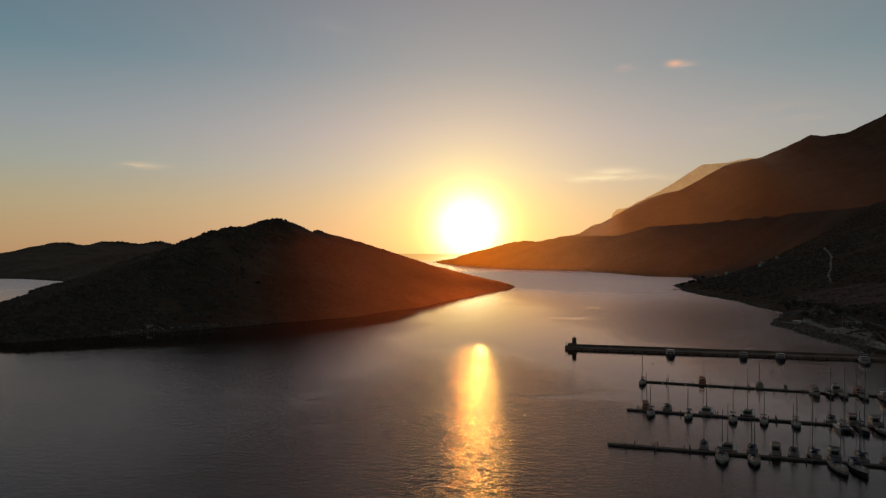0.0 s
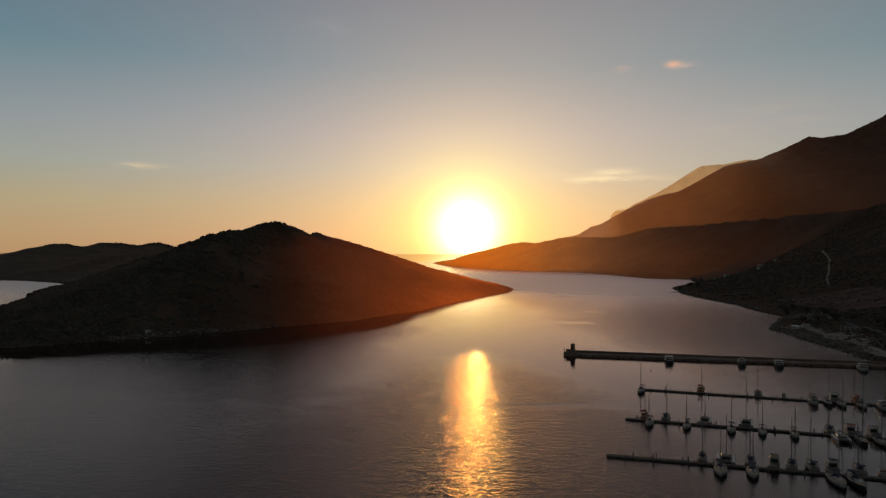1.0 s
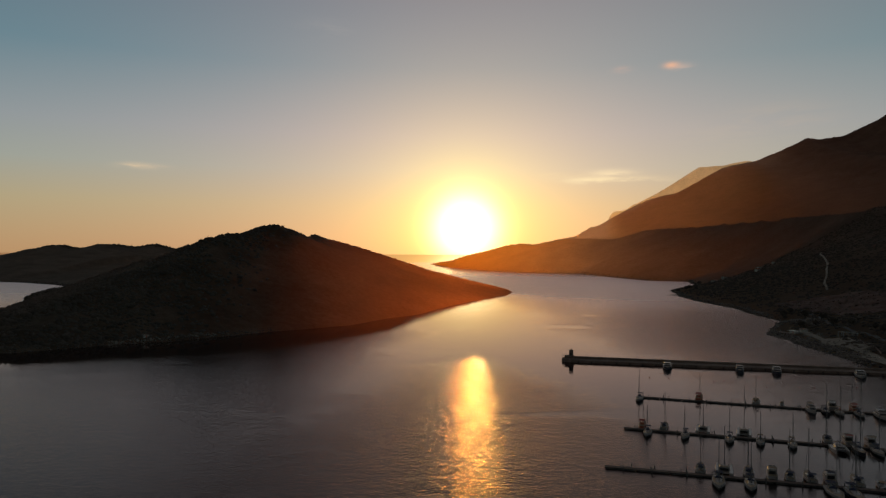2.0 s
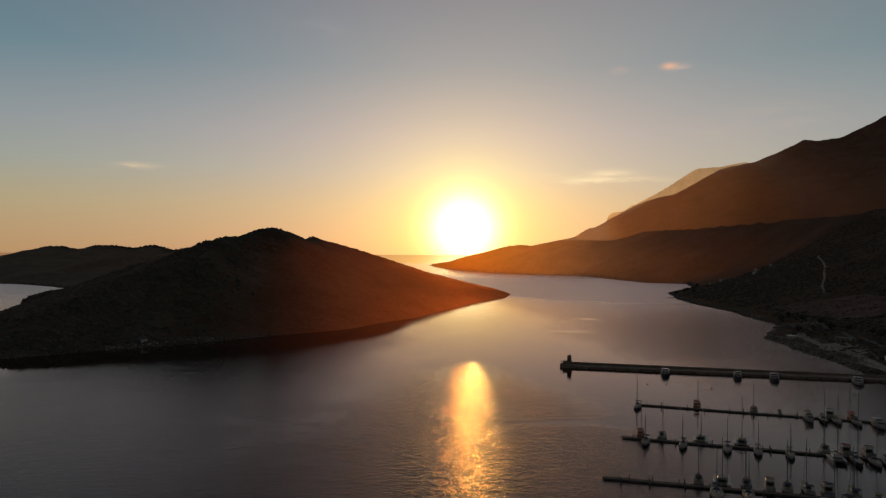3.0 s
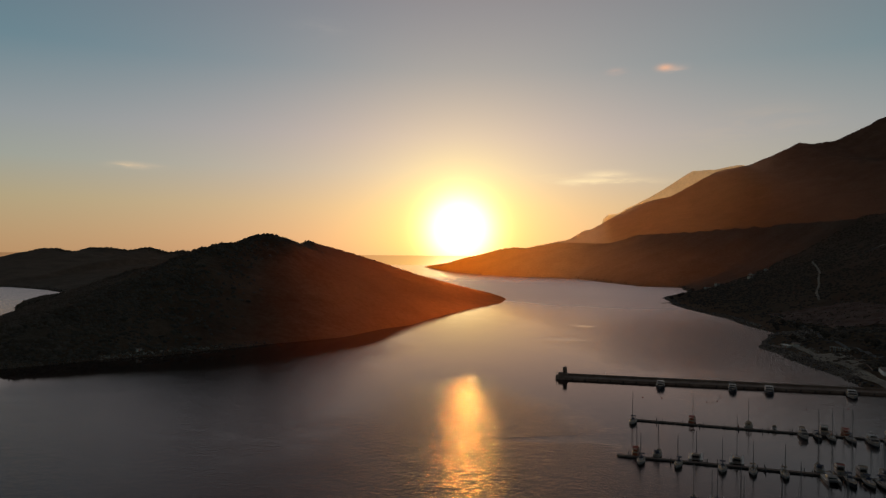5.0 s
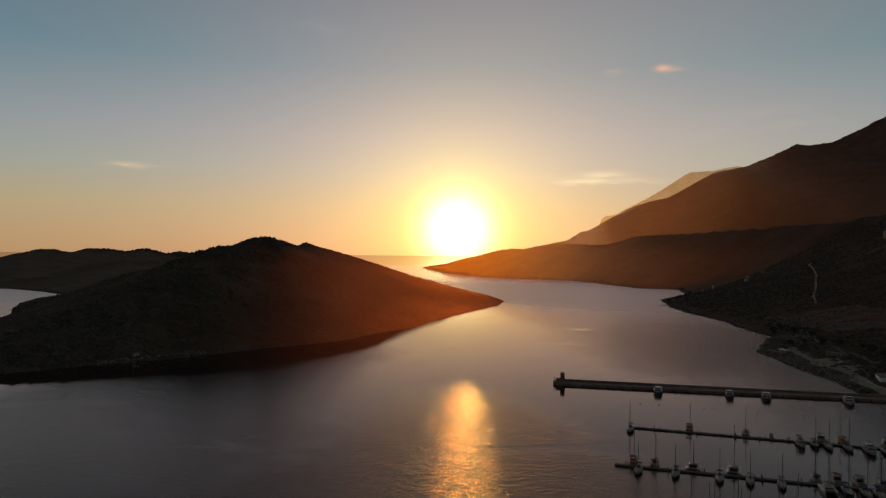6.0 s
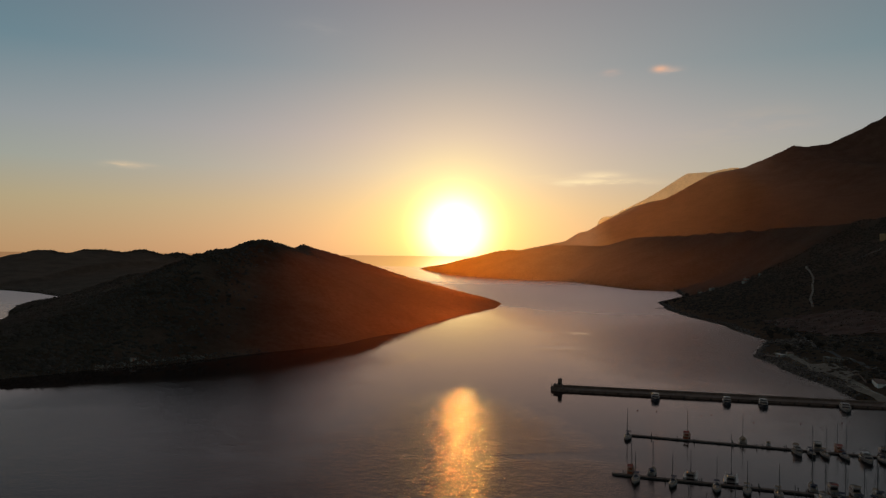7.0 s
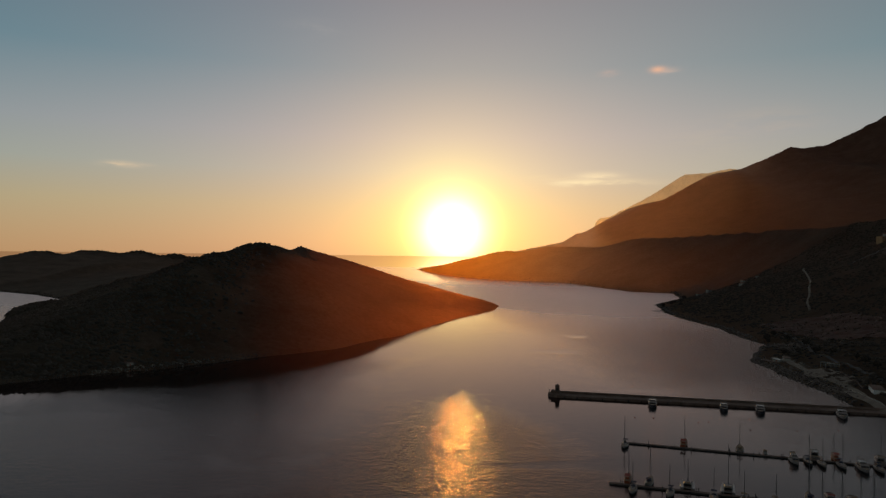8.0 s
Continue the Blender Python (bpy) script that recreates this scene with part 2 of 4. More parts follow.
    # dark body under the shine; lens glare's warmth is painted into its tint
    body = n.add("ShaderNodeBsdfDiffuse")
    n.put(body.inputs["Color"], n.mix(streak, (0.006, 0.006, 0.006), (0.010, 0.009, 0.009)))
    shine = n.add("ShaderNodeBsdfGlossy")
    shine.inputs["Color"].default_value = (1.0, 0.825, 0.80, 1.0)
    # far off, the ripples blur into gloss
    blur = n.math("MULTIPLY", n.math("MULTIPLY", n.span(far, 550.0, 1500.0, 0.0, 0.26), n.span(far, 1900.0, 3000.0, 1.0, 0.3)), n.math("MULTIPLY", n.math("SUBTRACT", 1.0, n.math("MULTIPLY", slick, 0.8)), n.math("SUBTRACT", 1.0, n.math("MULTIPLY", oily, 0.8))))
    n.put(shine.inputs["Roughness"], n.math("ADD", n.math("ADD", 0.025, blur), n.math("MULTIPLY", ruffle, 0.04)))
    n.put(shine.inputs["Normal"], b.outputs[0])
    edge_on = n.add("ShaderNodeFresnel")
    edge_on.inputs["IOR"].default_value = 1.31
    n.put(edge_on.inputs["Normal"], b.outputs[0])
    x = n.add("ShaderNodeMixShader")
    n.put(x.inputs[0], edge_on.outputs[0])
    n.put(x.inputs[1], body.outputs[0])
    n.put(x.inputs[2], shine.outputs[0])
    n.put(n.add("ShaderNodeOutputMaterial").inputs[0], x.outputs[0])
    return m


WATER = water_surface()
# through adds sunset haze glow to these hill and leaf materials
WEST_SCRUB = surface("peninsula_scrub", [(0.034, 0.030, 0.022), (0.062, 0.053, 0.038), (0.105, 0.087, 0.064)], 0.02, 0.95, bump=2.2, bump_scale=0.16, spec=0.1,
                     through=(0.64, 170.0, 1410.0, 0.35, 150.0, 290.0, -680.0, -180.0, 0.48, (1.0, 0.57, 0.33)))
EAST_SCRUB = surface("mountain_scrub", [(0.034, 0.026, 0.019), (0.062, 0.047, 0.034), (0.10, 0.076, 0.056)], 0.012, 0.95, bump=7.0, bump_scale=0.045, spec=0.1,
                     through=(0.55, 1600.0, 4400.0, 1.0, 800.0, 3000.0, 2650.0, 1700.0, 0.28, (1.0, 0.78, 0.67)), sunward_glow=(60.0, 900.0, (1.0, 0.62, 0.24), 0.5))
# copies of the scrub with other amounts of painted haze
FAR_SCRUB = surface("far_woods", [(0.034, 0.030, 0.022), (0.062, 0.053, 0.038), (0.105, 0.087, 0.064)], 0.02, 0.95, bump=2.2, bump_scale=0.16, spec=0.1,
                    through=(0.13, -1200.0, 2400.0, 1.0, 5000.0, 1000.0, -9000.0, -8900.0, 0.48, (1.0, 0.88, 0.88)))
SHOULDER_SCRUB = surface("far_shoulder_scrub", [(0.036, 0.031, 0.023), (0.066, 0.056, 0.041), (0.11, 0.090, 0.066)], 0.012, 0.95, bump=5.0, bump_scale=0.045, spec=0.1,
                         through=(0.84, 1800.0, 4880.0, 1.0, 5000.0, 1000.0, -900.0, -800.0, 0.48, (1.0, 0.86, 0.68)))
# leaves carry a weak share of the same painted haze
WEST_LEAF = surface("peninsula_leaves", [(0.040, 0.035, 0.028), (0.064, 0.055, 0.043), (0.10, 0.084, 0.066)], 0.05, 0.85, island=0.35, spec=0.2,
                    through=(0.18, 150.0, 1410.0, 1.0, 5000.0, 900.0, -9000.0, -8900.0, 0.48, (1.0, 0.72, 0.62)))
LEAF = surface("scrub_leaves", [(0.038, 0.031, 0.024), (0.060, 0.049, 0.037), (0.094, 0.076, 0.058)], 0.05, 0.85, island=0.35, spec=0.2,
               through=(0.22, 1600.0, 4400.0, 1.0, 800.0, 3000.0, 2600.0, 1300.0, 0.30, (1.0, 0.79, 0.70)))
ROCK = surface("shore_rock", [(0.042, 0.033, 0.028), (0.085, 0.068, 0.056), (0.165, 0.135, 0.112)], 0.15, 0.9, bump=0.3, bump_scale=0.8, island=0.3)
CONCRETE = surface("harbour_concrete", [(0.095, 0.062, 0.047), (0.145, 0.098, 0.076), (0.21, 0.15, 0.118)], 0.12, 0.9, bump=0.02, bump_scale=3.0)
DECK = surface("weathered_decking", [(0.070, 0.047, 0.037), (0.115, 0.080, 0.064), (0.165, 0.12, 0.098)], 0.6, 0.85, bump=0.01, bump_scale=6.0)
FLOAT = surface("pontoon_float", [(0.05, 0.05, 0.05), (0.09, 0.09, 0.085), (0.13, 0.125, 0.12)], 0.5, 0.8)
STEEL = surface("galvanised_steel", [(0.16, 0.16, 0.165), (0.25, 0.25, 0.25), (0.33, 0.33, 0.33)], 1.5, 0.5, metal=0.8)
GELCOAT = surface("white_gelcoat", [(0.18, 0.158, 0.146), (0.25, 0.222, 0.206), (0.34, 0.306, 0.285)], 0.5, 0.28, spec=0.5)
# serves dark blue hulls and, at the breakwater, hulls painted dark for shade
DARK_HULL = surface("dark_hull_gelcoat", [(0.014, 0.015, 0.022), (0.022, 0.022, 0.032), (0.034, 0.034, 0.045)], 0.5, 0.25, spec=0.5)
OAK = surface("red_brown_varnished_wood", [(0.20, 0.045, 0.018), (0.30, 0.075, 0.03), (0.40, 0.12, 0.05)], 0.8, 0.35, bump=0.004, bump_scale=8.0)
TEAK = surface("teak_deck", [(0.18, 0.13, 0.08), (0.27, 0.20, 0.13), (0.34, 0.26, 0.18)], 0.9, 0.75)
SPAR = surface("anodised_spar", [(0.06, 0.06, 0.062), (0.10, 0.10, 0.10), (0.15, 0.15, 0.15)], 0.8, 0.5, metal=0.3)
DARKGLASS = surface("smoked_window", [(0.008, 0.009, 0.011), (0.014, 0.015, 0.017), (0.02, 0.02, 0.022)], 0.8, 0.12, spec=0.6)
BLUECLOTH = surface("blue_canvas", [(0.014, 0.018, 0.038), (0.022, 0.028, 0.055), (0.034, 0.04, 0.072)], 1.5, 0.9)
TANCLOTH = surface("tan_canvas", [(0.16, 0.105, 0.06), (0.24, 0.165, 0.10), (0.32, 0.23, 0.145)], 1.5, 0.85)
REDCLOTH = surface("red_canvas", [(0.17, 0.02, 0.015), (0.25, 0.035, 0.022), (0.32, 0.06, 0.04)], 1.5, 0.9)
RUBBER = surface("black_rubber", [(0.012, 0.012, 0.012), (0.02, 0.02, 0.02), (0.035, 0.035, 0.033)], 2.0, 0.8)
PLASTER = surface("pale_plaster", [(0.26, 0.24, 0.21), (0.35, 0.33, 0.29), (0.45, 0.42, 0.38)], 0.3, 0.9, bump=0.01, bump_scale=6.0)
WHITEWASH = surface("bright_whitewash", [(0.58, 0.56, 0.52), (0.70, 0.68, 0.64), (0.78, 0.76, 0.72)], 0.3, 0.9)
# orange evening light on the apartment house is put into this plaster colour
ORANGE_LIT = surface("orange_lit_plaster", [(0.34, 0.20, 0.10), (0.44, 0.27, 0.14), (0.52, 0.34, 0.19)], 0.3, 0.9)
TILE = surface("clay_roof_tile", [(0.16, 0.06, 0.035), (0.24, 0.09, 0.05), (0.32, 0.14, 0.08)], 0.6, 0.85, bump=0.03, bump_scale=4.0)
TRACK = surface("dusty_track", [(0.13, 0.11, 0.09), (0.18, 0.155, 0.125), (0.24, 0.21, 0.17)], 0.12, 0.95, bump=0.05, bump_scale=1.5)
RED_SOIL = surface("red_brown_soil", [(0.036, 0.015, 0.010), (0.056, 0.023, 0.015), (0.085, 0.039, 0.027)], 0.08, 0.95, bump=0.15, bump_scale=0.8)
ASPHALT = surface("worn_asphalt", [(0.045, 0.045, 0.045), (0.065, 0.063, 0.06), (0.09, 0.087, 0.082)], 0.2, 0.9, bump=0.01, bump_scale=8.0)


# ---------------------------------------------------------------- mesh helpers
def mesh_object(name, verts, faces, material, smooth=False):
    me = bpy.data.meshes.new(name)
    me.from_pydata([tuple(v) for v in verts], [], [tuple(f) for f in faces])
    me.materials.append(material)
    if smooth:
        me.shade_smooth()
    me.update()
    return new(name, me)


def part(name, bm, material, parent, label=""):
    me = bpy.data.meshes.new(name)
    bm.to_mesh(me)
    bm.free()
    me.materials.append(material)
    ob = new(name, me)
    ob.parent = parent
    if label:
        tagged(ob, label)
    return ob


def empty(name, m):
    ob = new(name)
    ob.empty_display_size = 0.5
    ob.matrix_world = m
    return ob


# ---------------------------------------------------------------- terrain
def lattice(ix, iy, seed):
    h = (ix * 374761393 + iy * 668265263 + seed * 1442695041) & 0x7FFFFFFF
    h = ((h ^ (h >> 13)) * 1274126177) & 0x7FFFFFFF
    return ((h ^ (h >> 16)) & 0xFFFF) / 65535.0


def value_noise(x, y, size, seed=0, octaves=4):
    """Fractal value noise in -1..1 on arrays, first feature size in metres."""
    total, amp, norm = np.zeros_like(x), 1.0, 0.0
    for o in range(octaves):
        u, v = x / size, y / size
        iu, iv = np.floor(u).astype(np.int64), np.floor(v).astype(np.int64)
        fu, fv = u - iu, v - iv
        fu, fv = fu * fu * (3 - 2 * fu), fv * fv * (3 - 2 * fv)
        a = lattice(iu, iv, seed + o) * (1 - fu) + lattice(iu + 1, iv, seed + o) * fu
        b = lattice(iu, iv + 1, seed + o) * (1 - fu) + lattice(iu + 1, iv + 1, seed + o) * fu
        total += (a * (1 - fv) + b * fv - 0.5) * 2 * amp
        norm += amp
        amp, size = amp * 0.5, size * 0.5
    return total / norm


def to_line(x, y, line, closed=False):
    """Distance to a polyline, and the third value along it at the nearest place."""
    best, value = np.full(x.shape, 1e9), np.zeros_like(x)
    pts = list(line) + ([line[0]] if closed else [])
    for p, q in zip(pts[:-1], pts[1:]):
        dx, dy = q[0] - p[0], q[1] - p[1]
        s = np.clip(((x - p[0]) * dx + (y - p[1]) * dy) / (dx * dx + dy * dy), 0, 1)
        d = np.hypot(x - p[0] - s * dx, y - p[1] - s * dy)
        near = d < best
        best = np.where(near, d, best)
        if len(p) > 2:
            value = np.where(near, p[2] + s * (q[2] - p[2]), value)
    return best, value


def inside(x, y, ring):
    hit = np.zeros(x.shape, bool)
    for p, q in zip(ring, ring[1:] + ring[:1]):
        if p[1] != q[1]:
            cross = (p[1] > y) != (q[1] > y)
            hit ^= cross & (x < (q[0] - p[0]) * (y - p[1]) / (q[1] - p[1]) + p[0])
    return hit


class Land:
    """A landmass: its coast as a ring, and ridges (x, y, height) with the hollow of the slope."""

    def __init__(self, coast, ridges, rough, seed, bank=1.2, wander=9.0):
        self.coast, self.ridges, self.rough, self.seed, self.bank, self.wander = coast, ridges, rough, seed, bank, wander

    def height(self, x, y):
        x, y = np.asarray(x, float), np.asarray(y, float)
        wob = self.wander * value_noise(x, y, 60.0, self.seed + 50, 3)
        dc, _ = to_line(x, y, self.coast, True)
        dc = np.where(inside(x, y, self.coast), dc, -dc) + wob * 0.5
        land = np.clip(dc, 0, None)
        h, near_ridge = np.zeros_like(x), np.full(x.shape, 1e9)
        for line, hollow, single in self.ridges:
            pieces = [line] if single else list(zip(line[:-1], line[1:]))
            for piece in pieces:
                dr, top = to_line(x, y, piece)
                h = np.maximum(h, top * (land / (land + dr + 1e-6)) ** hollow)
                near_ridge = np.minimum(near_ridge, dr)
        keep = np.clip(near_ridge / 140.0, 0.12, 1.0)
        crease = 1 - 2 * np.abs(value_noise(x, y, 420.0, self.seed + 20, 4))
        h = h + self.rough * h * keep * (0.6 * value_noise(x, y, 230.0, self.seed, 5) + 0.7 * (crease - 0.55))
        h = h + (0.9 * value_noise(x, y, 24.0, self.seed + 9, 3) + 0.9 * value_noise(x, y, 8.0, self.seed + 12, 2)) * np.clip(land / 30, 0, 1)
        canopy = np.clip(value_noise(x, y, 11.0, self.seed + 30, 2) + 0.15, 0, None) * 2.2 + np.clip(value_noise(x, y, 55.0, self.seed + 33, 3), 0, None) * np.clip(h / 60, 0, 7)
        h = h + canopy * np.clip((h - 3) / 6, 0, 1)
        h = h + self.bank * np.clip(land / 4.0, 0, 1)
        return np.where(dc > 0, h, dc * 0.35)


def ground_at(land, x, y):
    return float(land.height(np.array([float(x)]), np.array([float(y)]))[0])


def terrain(name, land, x0, x1, y0, y1, step, material, label, sink=None):
    """One sheet of ground over a stretch of a landmass; the sea floor is left out."""
    xs, ys = np.arange(x0, x1 + step, step), np.arange(y0, y1 + step, step)
    gx, gy = np.meshgrid(xs, ys)
    gz = land.height(gx, gy)
    if sink:
        a, b, c, d, depth = sink
        gz = np.where((gx > a) & (gx < b) & (gy > c) & (gy < d), gz - depth, gz)
    keep = gz > -6.0
    w = len(xs)
    cell = keep[:-1, :-1] | keep[1:, :-1] | keep[:-1, 1:] | keep[1:, 1:]
    r, c = np.nonzero(cell)
    i = r * w + c
    quads = np.stack([i, i + 1, i + w + 1, i + w], 1)
    used, flat = np.unique(quads, return_inverse=True)
    pts = np.stack([gx.ravel(), gy.ravel(), np.maximum(gz.ravel(), -8.0)], 1)[used]
    ob = mesh_object(name, pts.tolist(), flat.reshape(-1, 4).tolist(), material, True)
    return tagged(ob, label, "hill", kind="structure")


WEST = Land(
    [(152, 1410), (124, 1291), (63, 1156), (14, 1034), (-25, 899), (-59, 850), (-103, 762), (-165, 705), (-239, 628),
     (-286, 594), (-338, 548), (-400, 522), (-458, 580), (-515, 700), (-565, 850), (-608, 998), (-632, 1058), (-668, 1100), (-692, 1165), (-676, 1226), (-652, 1270), (-738, 1320),
     (-711, 1371), (-769, 1460), (-901, 1589), (-1031, 1680), (-1400, 1790), (-2100, 1700), (-2700, 2100), (-2700, 3200),
     (-1500, 3000), (-900, 2800), (-500, 2250), (-250, 1960), (0, 1850), (90, 1700), (140, 1520)],
    [([(-640, 1000, 3), (-562, 1000, 23), (-478, 990, 50), (-434, 980, 64), (-361, 940, 78), (-300, 870, 95), (-287, 900, 102),
       (-270, 940, 104), (-262, 1000, 116), (-236, 975, 117), (-230, 1060, 112), (-235, 1250, 100), (-275, 1500, 115),
       (-230, 1600, 97), (-208, 1740, 80), (-166, 1750, 66), (-81, 1690, 47), (-13, 1720, 30), (51, 1520, 20), (109, 1500, 10),
       (148, 1420, 2)], 1.12, False),
     ([(-636, 1110, 8), (-656, 1163, 14), (-652, 1204, 16), (-636, 1240, 8)], 0.45, True),
     ([(-2400, 2300, 40), (-1700, 2400, 34), (-1558, 2400, 44), (-1499, 2400, 62), (-1439, 2400, 73), (-1375, 2400, 91),
       (-1325, 2400, 94), (-1255, 2400, 80), (-1205, 2400, 96), (-1121, 2400, 96), (-1065, 2400, 88), (-994, 2400, 100), (-924, 2400, 84),
       (-869, 2390, 92), (-800, 2370, 78), (-560, 2200, 50)], 0.8, True)],
    0.13, 3)

EAST = Land(
    [(-60, 4350), (45, 3560), (170, 3040), (290, 2790), (435, 2690), (530, 2640), (570, 2300), (610, 2020), (715, 1960),
     (620, 1640), (505, 1480), (454, 1270), (441, 1150), (443, 1010), (420, 870), (415, 830), (340, 712), (334, 640), (328, 580),
     (315, 500), (318, 465), (335, 400), (340, 200), (360, -100), (420, -900), (9000, -900), (9000, 6200), (900, 6200), (-20, 4900)],
    [([(-40, 4200, 10), (48, 3600, 32), (133, 3500, 65), (214, 3400, 83), (317, 3300, 113), (393, 3250, 123), (440, 3200, 118),
       (563, 3150, 144), (657, 3100, 143), (785, 3000, 141), (879, 2900, 178), (960, 2600, 181)], 0.85, False),
     ([(960, 2600, 181), (1060, 2100, 190), (1080, 1500, 200), (1060, 1050, 215), (1050, 700, 200), (1000, 200, 170)], 1.35, False),
     ([(918, 4600, 190), (1013, 4600, 249), (1070, 4600, 261), (1184, 4600, 329), (1393, 4600, 435), (1488, 4600, 461),
       (1584, 4600, 480), (1717, 4600, 549), (1793, 4600, 595), (1907, 4600, 654), (1964, 4600, 672), (2136, 4600, 707), (2345, 4600, 799), (2478, 4600, 861), (2566, 4600, 853), (2726, 4600, 880),
       (2897, 4600, 960), (3100, 4560, 1078), (3800, 4400, 1120), (4400, 3600, 1000), (4400, 1500, 700)], 1.1, True)],
    0.055, 11, wander=17.0)

SHOULDER = Land(
    [(1180, 4760), (2400, 4760), (2400, 5240), (1180, 5240)],
    [([(1205, 4880, 359), (1253, 4880, 385), (1290, 4880, 383), (1330, 4880, 393), (1393, 4880, 432), (1498, 4880, 484), (1615, 4880, 549), (1715, 4880, 616), (1815, 4880, 683), (1855, 4880, 707), (1942, 4880, 715),
       (2011, 4880, 715), (2090, 4880, 731), (2180, 4880, 754), (2230, 4880, 751), (2310, 4880, 689)], 1.0, True)], 0.05, 17)

sea = mesh_object("sea", [(-14000, -6000, 0), (14000, -6000, 0), (14000, 20000, 0), (-14000, 20000, 0)], [(0, 1, 2, 3)], WATER)
tagged(sea, "dark calm sea ruffled by small ripples", "sea", kind="structure")

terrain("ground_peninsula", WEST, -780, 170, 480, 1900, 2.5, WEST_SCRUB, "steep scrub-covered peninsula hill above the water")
terrain("ground_far_hills", WEST, -2760, -300, 1250, 3300, 16.0, FAR_SCRUB, "low wooded hills behind a quiet bay", sink=(-768, 160, 480, 1888, 12))
terrain("ground_hillside", EAST, 290, 1200, 380, 1700, 5.0, EAST_SCRUB, "dark scrubby hillside above a rocky shore")
terrain("ground_mountain", EAST, -120, 4900, -900, 6250, 20.0, EAST_SCRUB, "long mountain ridge falling to the sea", sink=(310, 1190, 390, 1690, 14))
terrain("ground_far_shoulder", SHOULDER, 1190, 2390, 4770, 5230, 12.0, SHOULDER_SCRUB, "far shoulder of the mountain with haze painted into it")


# ---------------------------------------------------------------- shapes
def box_bm(bm, x0, x1, y0, y1, z0, z1):
    vs = [bm.verts.new(p) for p in ((x0, y0, z0), (x1, y0, z0), (x1, y1, z0), (x0, y1, z0), (x0, y0, z1), (x1, y0, z1), (x1, y1, z1), (x0, y1, z1))]
    for f in ((0, 3, 2, 1), (4, 5, 6, 7), (0, 1, 5, 4), (1, 2, 6, 5), (2, 3, 7, 6), (3, 0, 4, 7)):
        bm.faces.new([vs[i] for i in f])


def boxed(*sizes, bevel=0.0):
    bm = bmesh.new()
    for s in sizes:
        box_bm(bm, *s)
    if bevel:
        bmesh.ops.bevel(bm, geom=bm.edges[:], offset=bevel, segments=2, affect="EDGES", profile=0.5)
    return bm


def frustum(rings, closed_top=True):
    """A stack of rectangular rings (x0, x1, y0, y1, z)."""
    bm = bmesh.new()
    rows = [[bm.verts.new(p) for p in ((a, c, z), (b, c, z), (b, d, z), (a, d, z))] for a, b, c, d, z in rings]
    for lo, hi in zip(rows[:-1], rows[1:]):
        for i in range(4):
            bm.faces.new((lo[i], lo[(i + 1) % 4], hi[(i + 1) % 4], hi[i]))
    if closed_top:
        bm.faces.new(rows[-1])
    bm.faces.new(rows[0][::-1])
    bmesh.ops.bevel(bm, geom=bm.edges[:], offset=0.06, segments=1, affect="EDGES")
    return bm


def rod(*ends, radius=0.05, top=None, sides=8):
    """Round bars between pairs of points."""
    bm = bmesh.new()
    for a, b in ends:
        a, b = Vector(a), Vector(b)
        turn = (b - a).to_track_quat("Z", "Y").to_matrix().to_4x4()
        bmesh.ops.create_cone(bm, cap_ends=True, segments=sides, radius1=radius, radius2=radius if top is None else top,
                              depth=(b - a).length, matrix=Matrix.Translation((a + b) / 2) @ turn)
    return bm


def dome(x, y, z, rx, ry, rz, lower=0.0):
    bm = bmesh.new()
    bmesh.ops.create_uvsphere(bm, u_segments=12, v_segments=8, radius=1.0)
    for v in bm.verts:
        v.co = Vector((x + v.co.x * rx, y + v.co.y * ry, z + max(v.co.z, lower) * rz))
    return bm


def along(a, b, z=0.0):
    """The pose at a with +x towards b."""
    return pose(a[0], a[1], z, 0, 0, math.degrees(math.atan2(b[1] - a[1], b[0] - a[0])))


# ---------------------------------------------------------------- boats: stern at the origin, bow along +x, waterline at z = 0
def hull_bm(L, B, fb, stern=0.8, full=2.2, y0=0.0):
    bm = bmesh.new()
    rows = []
    for i in range(13):
        u = i / 12
        half = B / 2 * (stern + (1 - stern) * min(u / 0.35, 1)) * (1 - max(0, (u - 0.35) / 0.65) ** full)
        half = max(half, 0.03)
        sheer = fb * (1 + 0.35 * u * u)
        x = L * u
        ring = [(x * 0.94 + 0.02 * L, 0, -0.5 + 0.35 * u ** 6), (x * 0.96 + 0.01 * L, half * 0.72, -0.12), (x, half, sheer * 0.55), (x, half * 0.985, sheer),
                (x, half * 0.9, sheer + 0.06), (x, -half * 0.9, sheer + 0.06), (x, -half * 0.985, sheer), (x, -half, sheer * 0.55), (x * 0.96 + 0.01 * L, -half * 0.72, -0.12)]
        rows.append([bm.verts.new((a, b + y0, c)) for a, b, c in ring])
    for lo, hi in zip(rows[:-1], rows[1:]):
        for k in range(9):
            if k != 4:
                bm.faces.new((lo[k], hi[k], hi[(k + 1) % 9], lo[(k + 1) % 9]))
    bm.faces.new(rows[0])
    bm.faces.new(rows[-1][::-1])
    return bm


